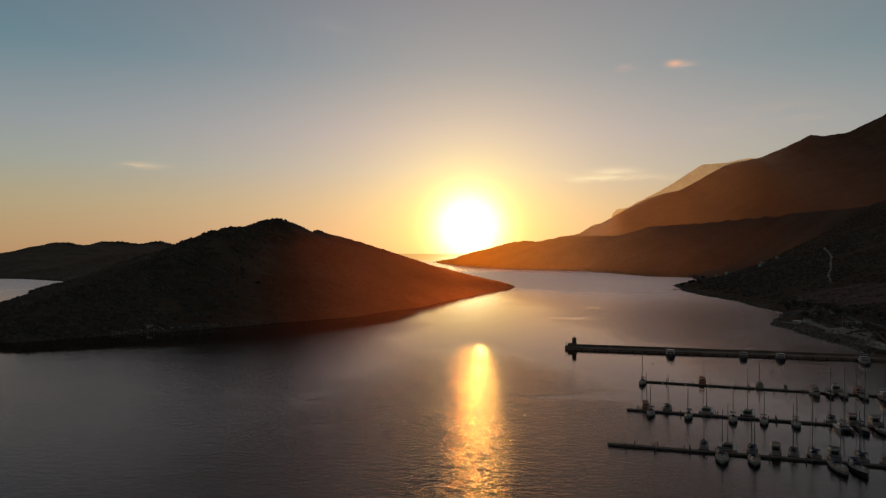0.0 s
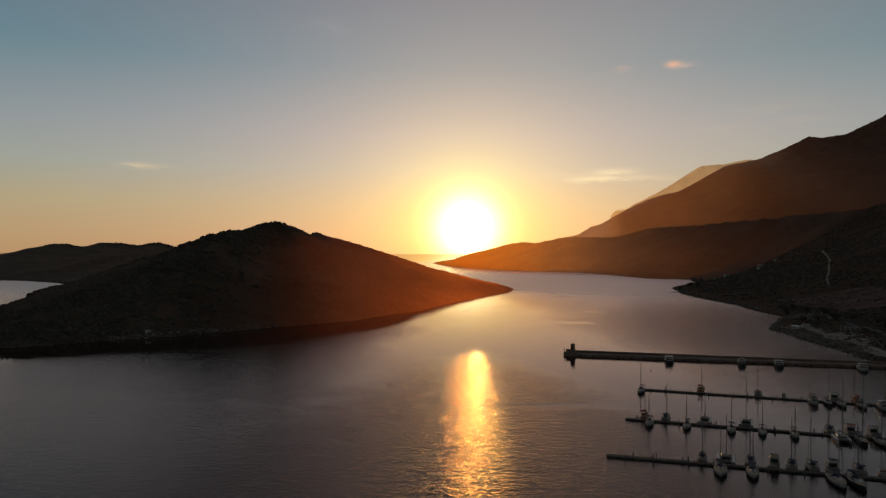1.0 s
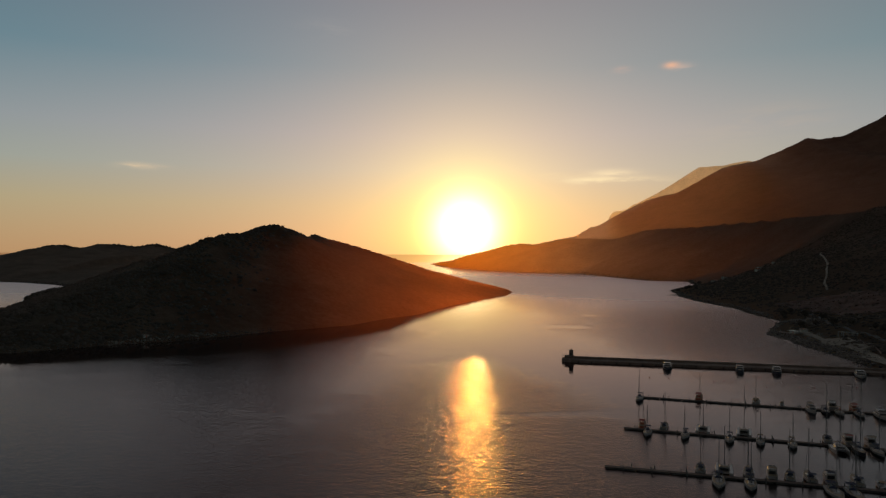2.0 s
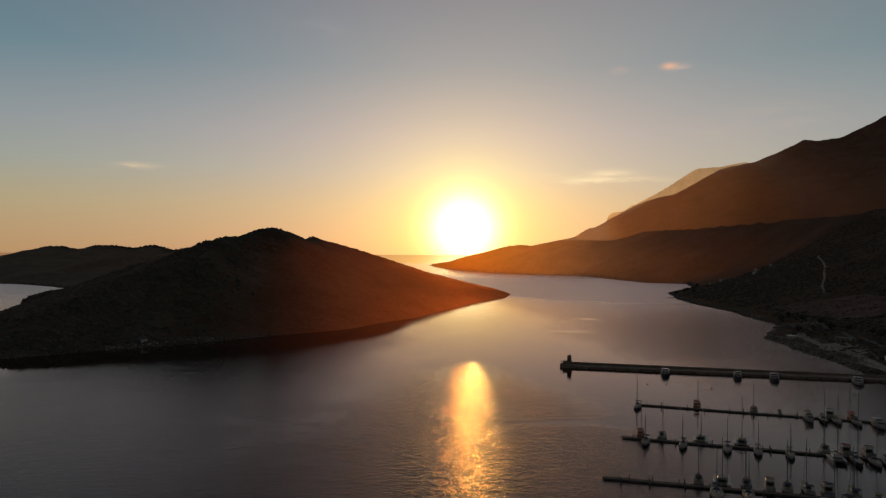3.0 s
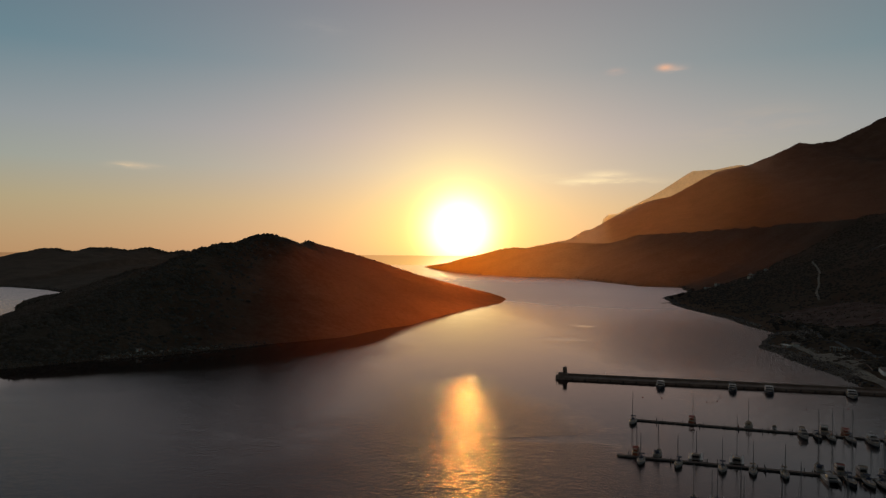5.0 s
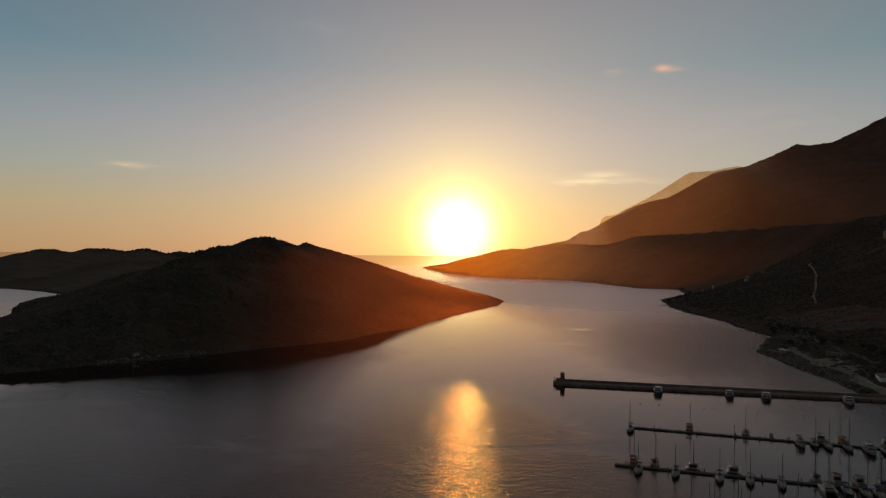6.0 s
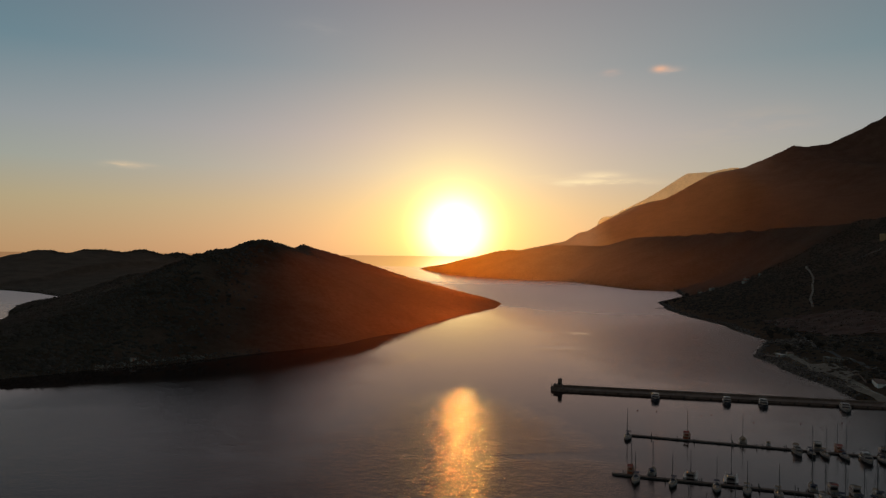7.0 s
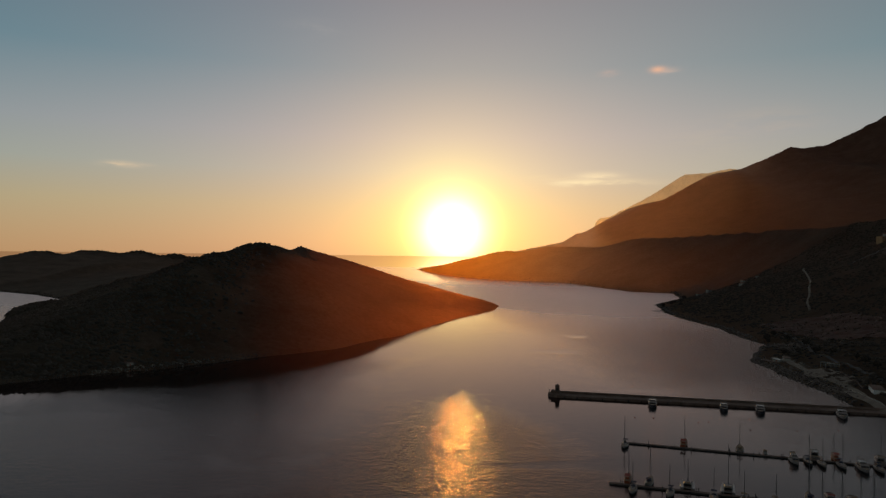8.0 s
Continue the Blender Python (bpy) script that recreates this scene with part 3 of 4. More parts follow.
def deck_bm(L, B, fb, stern=0.8, full=2.2, y0=0.0):
    bm = bmesh.new()
    rows = []
    for i in range(13):
        u = i / 12
        half = max(B / 2 * (stern + (1 - stern) * min(u / 0.35, 1)) * (1 - max(0, (u - 0.35) / 0.65) ** full), 0.03) * 0.9
        z = fb * (1 + 0.35 * u * u) + 0.03
        rows.append([bm.verts.new((L * u, half + y0, z)), bm.verts.new((L * u, y0, z + 0.06)), bm.verts.new((L * u, -half + y0, z))])
    for lo, hi in zip(rows[:-1], rows[1:]):
        for k in range(2):
            bm.faces.new((lo[k], lo[k + 1], hi[k + 1], hi[k]))
    return bm


def rig(b, x, z, mast, boom, cover, radius=0.13):
    m = part("mast", rod(((x, 0, z), (x, 0, mast)), radius=radius, top=radius * 0.75), SPAR, b, "tall bare aluminium mast")
    part("spreader", rod(((x, -1.0, z + (mast - z) * 0.42), (x, 1.0, z + (mast - z) * 0.42)), radius=0.04), SPAR, m)
    part("spreader", rod(((x, -0.75, z + (mast - z) * 0.70), (x, 0.75, z + (mast - z) * 0.70)), radius=0.04), SPAR, m)
    part("boom", rod(((x, 0, z + 1.0), (x - boom, 0, z + 1.05)), radius=0.08), SPAR, b)
    bm = rod(((x - 0.1, 0, z + 1.25), (x - boom + 0.2, 0, z + 1.18)), radius=0.24, top=0.13)
    part("sail_cover", bm, cover, b, "furled mainsail under a canvas cover")


def sailing_yacht(L=12.0, mast=17.0, hull=None, cover=None, canvas=None, label=""):
    hull, cover, canvas = hull or GELCOAT, cover or BLUECLOTH, canvas or BLUECLOTH
    B, fb = L * 0.35, 1.15 + L * 0.018
    b = empty("sailing_yacht", Matrix())
    part("hull", hull_bm(L, B, fb), hull, b)
    part("deck", deck_bm(L, B, fb), TEAK, b, "worn teak deck")
    # dark band stands in for the hull's shade and reflection above the water
    part("hull_shade", hull_bm(L * 0.999, B * 1.006, fb * 0.42), RUBBER, b, "dark band painted for the hull's shade at the waterline")
    z = fb + 0.05
    part("coachroof", frustum([(L * 0.30, L * 0.70, -B * 0.27, B * 0.27, z), (L * 0.31, L * 0.66, -B * 0.24, B * 0.24, z + 0.42), (L * 0.33, L * 0.60, -B * 0.18, B * 0.18, z + 0.52)]), GELCOAT, b)
    for s in (-1, 1):
        part("window", boxed((L * 0.36, L * 0.58, s * B * 0.262 - 0.03, s * B * 0.262 + 0.03, z + 0.14, z + 0.32)), DARKGLASS, b)
        part("cockpit_bench", boxed((L * 0.06, L * 0.28, s * B * 0.26 - 0.3, s * B * 0.26 + 0.3, z, z + 0.34), bevel=0.04), GELCOAT, b)
    part("cockpit_sole", boxed((L * 0.03, L * 0.29, -B * 0.17, B * 0.17, z, z + 0.06)), TEAK, b, "teak cockpit floor")
    part("sprayhood", dome(L * 0.31, 0, z + 0.3, L * 0.055, B * 0.29, 0.95), canvas, b, "folded canvas sprayhood")
    part("bimini", boxed((L * 0.03, L * 0.24, -B * 0.33, B * 0.33, z + 1.95, z + 2.05), bevel=0.04), canvas, b, "canvas sun top over the cockpit")
    for x in (0.04, 0.23):
        for s in (-1, 1):
            part("bimini_pole", rod(((L * x, s * B * 0.31, z), (L * x, s * B * 0.31, z + 1.95)), radius=0.035, sides=5), STEEL, b)
    part("steering_wheel", rod(((L * 0.09, 0, z + 0.6), (L * 0.09 + 0.05, 0, z + 0.62)), radius=0.45, sides=14), STEEL, b)
    rig(b, L * 0.56, z + 0.45, mast, L * 0.36, cover)
    part("forestay", rod(((L * 0.985, 0, fb * 1.35), (L * 0.56, 0, mast * 0.97)), radius=0.05, sides=6), SPAR, b, "furled jib on the forestay")
    part("backstay", rod(((0.1, 0, fb), (L * 0.56, 0, mast)), radius=0.02, sides=5), SPAR, b)
    part("pushpit", rod(((0.1, -B * 0.38, fb), (0.1, -B * 0.38, fb + 0.7)), ((0.1, B * 0.38, fb), (0.1, B * 0.38, fb + 0.7)), ((0.1, -B * 0.38, fb + 0.7), (0.1, B * 0.38, fb + 0.7)), radius=0.035, sides=6), STEEL, b)
    return tagged(b, label or "white sailing yacht with bare mast moored at a pontoon", "sailing boat", "boats moored in the marina")


def catamaran(L=12.5, mast=18.5, canvas=None, label=""):
    canvas = canvas or TANCLOTH
    b = empty("catamaran", Matrix())
    for s in (-1, 1):
        part("hull", hull_bm(L, 1.7, 1.35, 0.85, 2.0, s * 2.4), GELCOAT, b)
        part("deck", deck_bm(L, 1.7, 1.35, 0.85, 2.0, s * 2.4), GELCOAT, b)
    part("bridge_deck", boxed((0.9, L * 0.68, -2.2, 2.2, 0.8, 1.3), bevel=0.08), GELCOAT, b)
    # dark floor and door panel paint in the shade of the cockpit opening
    part("cockpit_sole", boxed((1.0, L * 0.23, -1.7, 1.7, 1.304, 1.36)), DECK, b, "cockpit floor painted dark for the recess's shade")
    part("saloon_door", boxed((L * 0.232, L * 0.238, -1.6, 1.6, 1.4, 2.25)), DARKGLASS, b)
    part("saloon", frustum([(L * 0.24, L * 0.64, -2.1, 2.1, 1.304), (L * 0.26, L * 0.58, -1.8, 1.8, 2.3), (L * 0.28, L * 0.5, -1.5, 1.5, 2.6)]), GELCOAT, b)
    for s in (-1, 1):
        part("window", boxed((L * 0.30, L * 0.54, s * 2.0 - 0.05, s * 2.0 + 0.05, 1.75, 2.15)), DARKGLASS, b)
    part("front_window", boxed((L * 0.605, L * 0.62, -1.5, 1.5, 1.75, 2.2)), DARKGLASS, b)
    part("bimini", boxed((1.6, L * 0.26, -1.5, 1.5, 3.15, 3.25), bevel=0.04), canvas, b, "canvas awning over the cockpit")
    for x in (1.7, L * 0.24):
        for y in (-1.4, 1.4):
            part("bimini_pole", rod(((x, y, 1.5), (x, y, 3.15)), radius=0.04, sides=6), STEEL, b)
    part("trampoline", boxed((L * 0.68, L * 0.9, -1.6, 1.6, 1.3, 1.34)), RUBBER, b)
    rig(b, L * 0.52, 2.6, mast, L * 0.4, BLUECLOTH, 0.13)
    part("forestay", rod(((L * 0.93, 0, 1.5), (L * 0.52, 0, mast * 0.95)), radius=0.05, sides=6), SPAR, b)
    return tagged(b, label or "wide white catamaran with awning moored at a pontoon", "catamaran", "boats moored in the marina")


def motor_yacht(L=14.0, hull=None, canvas=None, label=""):
    hull = hull or GELCOAT
    B, fb = L * 0.35, 1.5 + 0.02 * L
    b = empty("motor_yacht", Matrix())
    part("hull", hull_bm(L, B, fb, 0.92, 2.4), hull, b)
    part("deck", deck_bm(L, B, fb, 0.92, 2.4), TEAK, b)
    # shade low on the hull is painted as a dark stripe
    part("hull_shade", hull_bm(L * 0.999, B * 1.004, fb * 0.3, 0.92, 2.4), DARK_HULL, b, "dark stripe painted for shade at the waterline")
    z = fb + 0.05
    part("saloon", frustum([(L * 0.2, L * 0.74, -B * 0.42, B * 0.42, z), (L * 0.2, L * 0.64, -B * 0.39, B * 0.39, z + 1.3), (L * 0.19, L * 0.58, -B * 0.4, B * 0.4, z + 1.5)]), GELCOAT, b)
    for s in (-1, 1):
        part("side_window", boxed((L * 0.25, L * 0.58, s * B * 0.404 - 0.06, s * B * 0.404 + 0.06, z + 0.55, z + 1.1)), DARKGLASS, b)
    bm = boxed((L * 0.735, L * 0.745, -B * 0.34, B * 0.34, z + 0.4, z + 1.15))
    for v in bm.verts:
        v.co.x -= (v.co.z - z) * L * 0.1 / 1.3
    part("windscreen", bm, DARKGLASS, b)
    part("saloon_door", boxed((L * 0.193, L * 0.199, -B * 0.3, B * 0.3, z + 0.1, z + 1.25)), DARKGLASS, b)
    part("flybridge", frustum([(L * 0.14, L * 0.5, -B * 0.36, B * 0.36, z + 1.52), (L * 0.14, L * 0.53, -B * 0.38, B * 0.38, z + 2.1)], True), GELCOAT, b)
    part("flybridge_screen", boxed((L * 0.5, L * 0.52, -B * 0.3, B * 0.3, z + 2.1, z + 2.5)), DARKGLASS, b)
    part("radar_arch", rod(((L * 0.17, -B * 0.37, z + 1.6), (L * 0.14, -B * 0.3, z + 3.2)), ((L * 0.17, B * 0.37, z + 1.6), (L * 0.14, B * 0.3, z + 3.2)), ((L * 0.14, -B * 0.3, z + 3.2), (L * 0.14, B * 0.3, z + 3.2)), radius=0.1), GELCOAT, b)
    part("radar_dome", dome(L * 0.14, 0, z + 3.3, 0.35, 0.35, 0.3), GELCOAT, b)
    if canvas:
        part("awning", boxed((L * 0.02, L * 0.3, -B * 0.36, B * 0.36, z + 2.75, z + 2.83)), canvas, b, "canvas sun awning")
    part("swim_platform", boxed((-0.9, 0.1, -B * 0.4, B * 0.4, 0.25, 0.4), bevel=0.04), TEAK, b)
    for u in (0.66, 0.78, 0.9):
        for s in (-1, 1):
            y, z = s * B * 0.42 * (1 - max(0, (u - 0.35) / 0.65) ** 2.4), fb * (1 + 0.35 * u * u)
            part("rail_post", rod(((L * u, y, z), (L * u, y, z + 0.65)), radius=0.03, sides=5), STEEL, b)
    return tagged(b, label or "white motor yacht with flybridge moored stern to the quay", "motor yacht", "boats moored in the marina")


def gulet(L=15.0, mast=15.5, label=""):
    B, fb = L * 0.29, 1.5
    b = empty("wooden_gulet", Matrix())
    part("hull", hull_bm(L, B, fb, 0.7, 2.0), OAK, b)
    part("deck", deck_bm(L, B, fb, 0.7, 2.0), TEAK, b)
    part("deckhouse", boxed((L * 0.22, L * 0.55, -B * 0.27, B * 0.27, fb, fb + 1.25), bevel=0.1), OAK, b)
    for s in (-1, 1):
        part("window", boxed((L * 0.26, L * 0.5, s * B * 0.275 - 0.03, s * B * 0.275 + 0.03, fb + 0.5, fb + 0.95)), DARKGLASS, b)
    part("awning", boxed((0.4, L * 0.36, -B * 0.36, B * 0.36, fb + 2.3, fb + 2.42), bevel=0.05), REDCLOTH, b, "red canvas awning over the stern")
    for x in (0.6, L * 0.34):
        for y in (-B * 0.32, B * 0.32):
            part("awning_pole", rod(((x, y, fb), (x, y, fb + 2.3)), radius=0.04, sides=6), STEEL, b)
    rig(b, L * 0.6, fb, mast, L * 0.3, TANCLOTH, 0.12)
    part("bowsprit", rod(((L * 0.95, 0, fb * 1.3), (L * 1.1, 0, fb * 1.55)), radius=0.09), OAK, b)
    part("forestay", rod(((L * 1.09, 0, fb * 1.55), (L * 0.6, 0, mast * 0.95)), radius=0.04, sides=6), SPAR, b)
    return tagged(b, label or "red-brown wooden sailing boat with red awning", "wooden boat", "boats moored in the marina")


def motorboat(L=7.5, canvas=None, label=""):
    B, fb = L * 0.34, 0.85
    b = empty("motorboat", Matrix())
    part("hull", hull_bm(L, B, fb, 0.9, 2.3), GELCOAT, b)
    part("deck", deck_bm(L, B, fb, 0.9, 2.3), GELCOAT, b)
    part("cuddy", frustum([(L * 0.42, L * 0.78, -B * 0.36, B * 0.36, fb), (L * 0.44, L * 0.70, -B * 0.3, B * 0.3, fb + 0.55)]), GELCOAT, b)
    part("windscreen", boxed((L * 0.43, L * 0.455, -B * 0.33, B * 0.33, fb + 0.5, fb + 1.0)), DARKGLASS, b)
    part("canopy", boxed((L * 0.14, L * 0.46, -B * 0.36, B * 0.36, fb + 1.45, fb + 1.55), bevel=0.04), canvas or TANCLOTH, b, "small canvas canopy")
    for x in (0.16, 0.44):
        for y in (-B * 0.34, B * 0.34):
            part("canopy_pole", rod(((L * x, y, fb), (L * x, y, fb + 1.45)), radius=0.03, sides=6), STEEL, b)
    part("outboard_motor", boxed((-0.55, 0.0, -0.28, 0.28, 0.2, 1.15), bevel=0.08), RUBBER, b)
    return tagged(b, label or "small open motorboat with canvas canopy at a pontoon", "motorboat", "boats moored in the marina")


# ---------------------------------------------------------------- marina
def pontoon(a, b, pegs, label):
    p = empty("pontoon", along(a, b))
    L = math.dist(a, b)
    n = int(L // 12)
    for i in range(n + 1):
        x0, x1 = i * 12.0, min(i * 12.0 + 11.97, L)
        if x1 - x0 < 1:
            continue
        part("deck_section", boxed((x0, x1, -1.25, 1.25, 0.52, 0.68)), DECK, p)
        part("float", boxed((x0 + 0.4, x1 - 0.4, -1.05, 1.05, -0.3, 0.516)), FLOAT, p)
        for s in (-1, 1):
            part("fender_rail", boxed((x0, x1, s * 1.31 - 0.055, s * 1.31 + 0.055, 0.36, 0.64)), RUBBER, p)
    for i, (x, s) in enumerate(pegs):
        if x < L:
            part("mooring_pile", rod(((x, s * 1.75, -2.0), (x, s * 1.75, 2.1)), radius=0.24, top=0.22), FLOAT, p)
    x = 6.0
    while x < L:
        post = part("service_post", boxed((x - 0.16, x + 0.16, 0.75, 1.05, 0.684, 1.75), bevel=0.04), FLOAT, p)
        part("lamp_cap", boxed((x - 0.19, x + 0.19, 0.72, 1.08, 1.754, 1.88), bevel=0.03), RUBBER, post)
        x += 11.0
    return tagged(p, label, "pontoon", "pontoons of the marina")


PONTOONS = (((114, 392), (300, 328)), ((87, 322), (300, 252)), ((64, 264), (300, 196)))
pontoon(*PONTOONS[0], [(14, -1), (14, 1), (37, -1), (57, -1), (57, 1), (69, -1), (84, 1)], "outer floating pontoon with weathered decking and piles")
pontoon(*PONTOONS[1], [(5, 1), (24, -1), (40, 1), (64, -1), (64, 1), (80, 1)], "middle floating pontoon with weathered decking and piles")
pontoon(*PONTOONS[2], [(7, -1), (10, 1), (17.5, -1), (18.5, 1), (30, -1), (30, 1), (57, -1), (69, -1)], "inner floating pontoon with weathered decking and piles")


def moor(boat, row, x, side, skew=0.0, gap=2.1):
    """Stern to the pontoon: side 1 lies beyond it, -1 before it."""
    a, b = row
    lean = -6.5 if x < 72 else -2.0
    boat.matrix_world = along(a, b) @ pose(x, side * gap, 0, 0, 0, side * 90 + skew + lean)


Q, R, S = PONTOONS
moor(sailing_yacht(11.5, 17.5, label="white sailing yacht at the pontoon's outer end"), Q, 1.5, -1, 3, 1.6)
moor(gulet(14, 15.0), Q, 32.5, 1, -2)
moor(sailing_yacht(12.5, 15.5, cover=TANCLOTH, canvas=TANCLOTH, label="white sailing yacht with tan canvas covers"), Q, 62.5, 1, 2)
moor(motorboat(7.5), Q, 75.5, 1, 0)
moor(motor_yacht(11.0, canvas=TANCLOTH, label="white motor cruiser with tan awning at a pontoon"), Q, 87.5, -1, 8)
moor(motor_yacht(12.5, label="white motor cruiser with flybridge at a pontoon"), Q, 99.8, 1, -3)
moor(sailing_yacht(10.5, 16.0, hull=DARK_HULL, label="dark blue sailing yacht with furled sails"), Q, 94.6, -1, 5)
moor(sailing_yacht(11.0, 15.0, cover=REDCLOTH, canvas=TANCLOTH, label="white sailing yacht with red sail cover"), Q, 101.0, -1, 4)
moor(gulet(13, 14.0, label="red-brown wooden boat lying behind the pontoon"), Q, 110.4, 1, 2)
moor(sailing_yacht(11.0, 17.0), Q, 110.0, -1, 6)
moor(motor_yacht(14.5, label="large white motor yacht with radar arch at a pontoon"), Q, 119.5, -1, 3)
moor(sailing_yacht(12.0, 16.5), Q, 127.5, -1, 2)
moor(motor_yacht(13.0, canvas=TANCLOTH, label="white motor cruiser with tan awning at a pontoon"), Q, 131.0, 1, -2)
moor(sailing_yacht(11.0, 16.0, hull=DARK_HULL, label="dark blue sailing yacht with furled sails"), Q, 136.0, -1, 3)

moor(gulet(12, 16.5, label="dark wooden boat with covered stern"), R, 8.0, 1, 2)
moor(sailing_yacht(10.5, 14.0), R, 11.3, -1, 2)
moor(sailing_yacht(11.0, 17.0, cover=TANCLOTH), R, 17.6, 1, -2)
moor(sailing_yacht(10.0, 14.5), R, 27.8, -1, -2)
moor(catamaran(11.5, 13.0), R, 35.0, 1, 1)
moor(sailing_yacht(10.5, 15.0), R, 46.2, -1, 1)
moor(catamaran(13.5, 21.5, label="large white catamaran with a very tall mast"), R, 52.5, 1, 0)
moor(sailing_yacht(10.0, 14.5, canvas=TANCLOTH), R, 58.6, -1, 2)
moor(sailing_yacht(10.5, 14.5, cover=TANCLOTH, canvas=TANCLOTH, label="white sailing yacht with tan canvas covers"), R, 71.2, -1, 3)
moor(sailing_yacht(12.0, 17.5), R, 86.5, 1, -3)
moor(catamaran(12.0, 17.0), R, 88.6, -1, 2)
moor(motor_yacht(11.5, canvas=REDCLOTH, label="white motor cruiser with red awning at a pontoon"), R, 94.8, 1, 2)
moor(sailing_yacht(12.5, 19.0, hull=DARK_HULL, label="dark blue sailing yacht with furled sails"), R, 95.8, -1, 3)
moor(motor_yacht(11.0, canvas=TANCLOTH, label="white motor cruiser with tan awning at a pontoon"), R, 103.6, 1, 4)
moor(sailing_yacht(11.5, 16.5), R, 102.8, -1, 4)
moor(sailing_yacht(12.0, 17.0), R, 108.0, -1, 2)
moor(sailing_yacht(12.0, 16.0, cover=TANCLOTH), R, 112.5, 1, 1)
moor(catamaran(12.0, 17.5), R, 117.0, -1, 2)

moor(sailing_yacht(10.5, 15.5), S, 35.0, 1, 1)
moor(catamaran(12.0, 17.5, label="white catamaran with tan awning, wide stern to the pontoon"), S, 43.4, 1, 0)
moor(sailing_yacht(13.0, 18.5), S, 40.8, -1, 2)
moor(sailing_yacht(11.0, 16.5, cover=TANCLOTH), S, 52.0, 1, 2)
moor(sailing_yacht(12.0, 17.0), S, 51.6, -1, 1)
moor(motor_yacht(10.5, canvas=TANCLOTH, label="white motor cruiser with tan awning at a pontoon"), S, 60.0, 1, 2)
moor(sailing_yacht(11.0, 18.0), S, 65.8, 1, -2)
moor(sailing_yacht(11.5, 19.0), S, 73.2, 1, 2)
moor(motor_yacht(11.0, canvas=BLUECLOTH, label="white motor cruiser with blue awning at a pontoon"), S, 79.5, 1, 1)
moor(sailing_yacht(14.0, 19.0, label="large white sailing yacht lying before the pontoon"), S, 77.4, -1, 5)
moor(sailing_yacht(14.0, 18.5, hull=DARK_HULL, label="large dark blue sailing yacht before the pontoon"), S, 83.6, -1, 4)
moor(sailing_yacht(12.0, 17.5), S, 88.4, 1, 0)
# the tan canvas stands in for golden light on this boat
moor(motorboat(8.5, label="open motorboat with golden light painted as its tan canopy"), S, 96.0, 1, 3)
moor(sailing_yacht(12.0, 16.0), S, 103.0, -1, 3)

# breakwater: near edge along +x at y = 0, parapet and rock armour on the sea side
PIER = along((99, 515.5), (317, 463.0))
b = empty("breakwater", PIER)
for i in range(11):
    part("quay_block", boxed((i * 21.0, i * 21.0 + 20.98, 0.0, 9.5, -2.5, 1.7), bevel=0.05), CONCRETE, b)
    part("parapet", boxed((i * 21.0, i * 21.0 + 20.98, 9.52, 11.0, -1.0, 3.3), bevel=0.06), CONCRETE, b)
for i in range(24):
    x = 6.0 + 9.3 * i
    part("tyre_fender", rod(((x, -0.22, 0.6), (x, -0.02, 0.6)), radius=0.55, sides=12), RUBBER, b)
    part("bollard", rod(((x + 2.0, 0.9, 1.7), (x + 2.0, 0.9, 2.2)), radius=0.22, top=0.3), STEEL, b)
for i in range(12):
    x = 12.0 + 18.6 * i
    post = part("lamp_post", rod(((x, 10.2, 3.3), (x, 10.2, 5.2)), radius=0.09, top=0.06), STEEL, b)
    part("lamp_head", boxed((x - 0.2, x + 0.2, 9.6, 10.4, 5.2, 5.34), bevel=0.03), STEEL, post)
tagged(b, "long concrete breakwater pier with parapet wall and tyre fenders", "breakwater")

h = empty("pier_head", PIER @ pose(-1.5, 5.5, 0))
part("base", rod(((0, 0, -2.5), (0, 0, 2.3)), radius=5.6, top=5.3, sides=20), CONCRETE, h, "round concrete pier head")
part("plinth", boxed((-3.2, 3.6, -2.2, 3.2, 2.304, 4.4), bevel=0.15), CONCRETE, h)
part("tower", frustum([(0.0, 3.3, -1.2, 2.0, 4.404), (0.15, 3.15, -1.05, 1.85, 8.3), (0.0, 3.3, -1.2, 2.0, 8.6)]), CONCRETE, h, "stubby square light tower")
part("door", boxed((1.0, 2.0, -1.22, -1.12, 4.42, 6.4)), RUBBER, h)
part("lantern", rod(((1.7, 0.4, 8.6), (1.7, 0.4, 9.2)), radius=0.4, sides=12), DARKGLASS, h)
part("lantern_cap", dome(1.7, 0.4, 9.2, 0.48, 0.48, 0.3), STEEL, h)
part("rail", rod(*[((-4.4, y, 2.3), (-4.4, y, 5.0)) for y in (-1.5, 1.5)], ((-4.4, -1.5, 5.0), (-4.4, 1.5, 5.0)), radius=0.16, sides=6), STEEL, h)
tagged(h, "round pier head with a squat dark light tower", "lighthouse")

# three hulls are dark to paint in their shade and reflection
for x, L, hull, skew in ((69.6, 18.0, DARK_HULL, -5), (118.6, 16.5, DARK_HULL, -8), (143.0, 18.5, DARK_HULL, -11), (195.5, 19.5, None, -13)):
    y = motor_yacht(L, hull, label="motor yacht stern to the breakwater, its hull's shade painted dark" if hull else "white motor yacht moored stern to the breakwater")
    y.matrix_world = PIER @ pose(x, -1.6, 0, 0, 0, -90 + skew)


def buoy(x, y):
    b = empty("mooring_buoy", pose(x, y, 0, 0, 0, x * 7))
    part("float", dome(0, 0, 0.05, 0.42, 0.42, 0.4, -0.6), REDCLOTH, b)
    part("ring", rod(((0, 0, 0.5), (0, 0, 0.9)), radius=0.06), STEEL, b)
    return tagged(b, "small round mooring buoy floating on the water", "buoy", "mooring buoys")


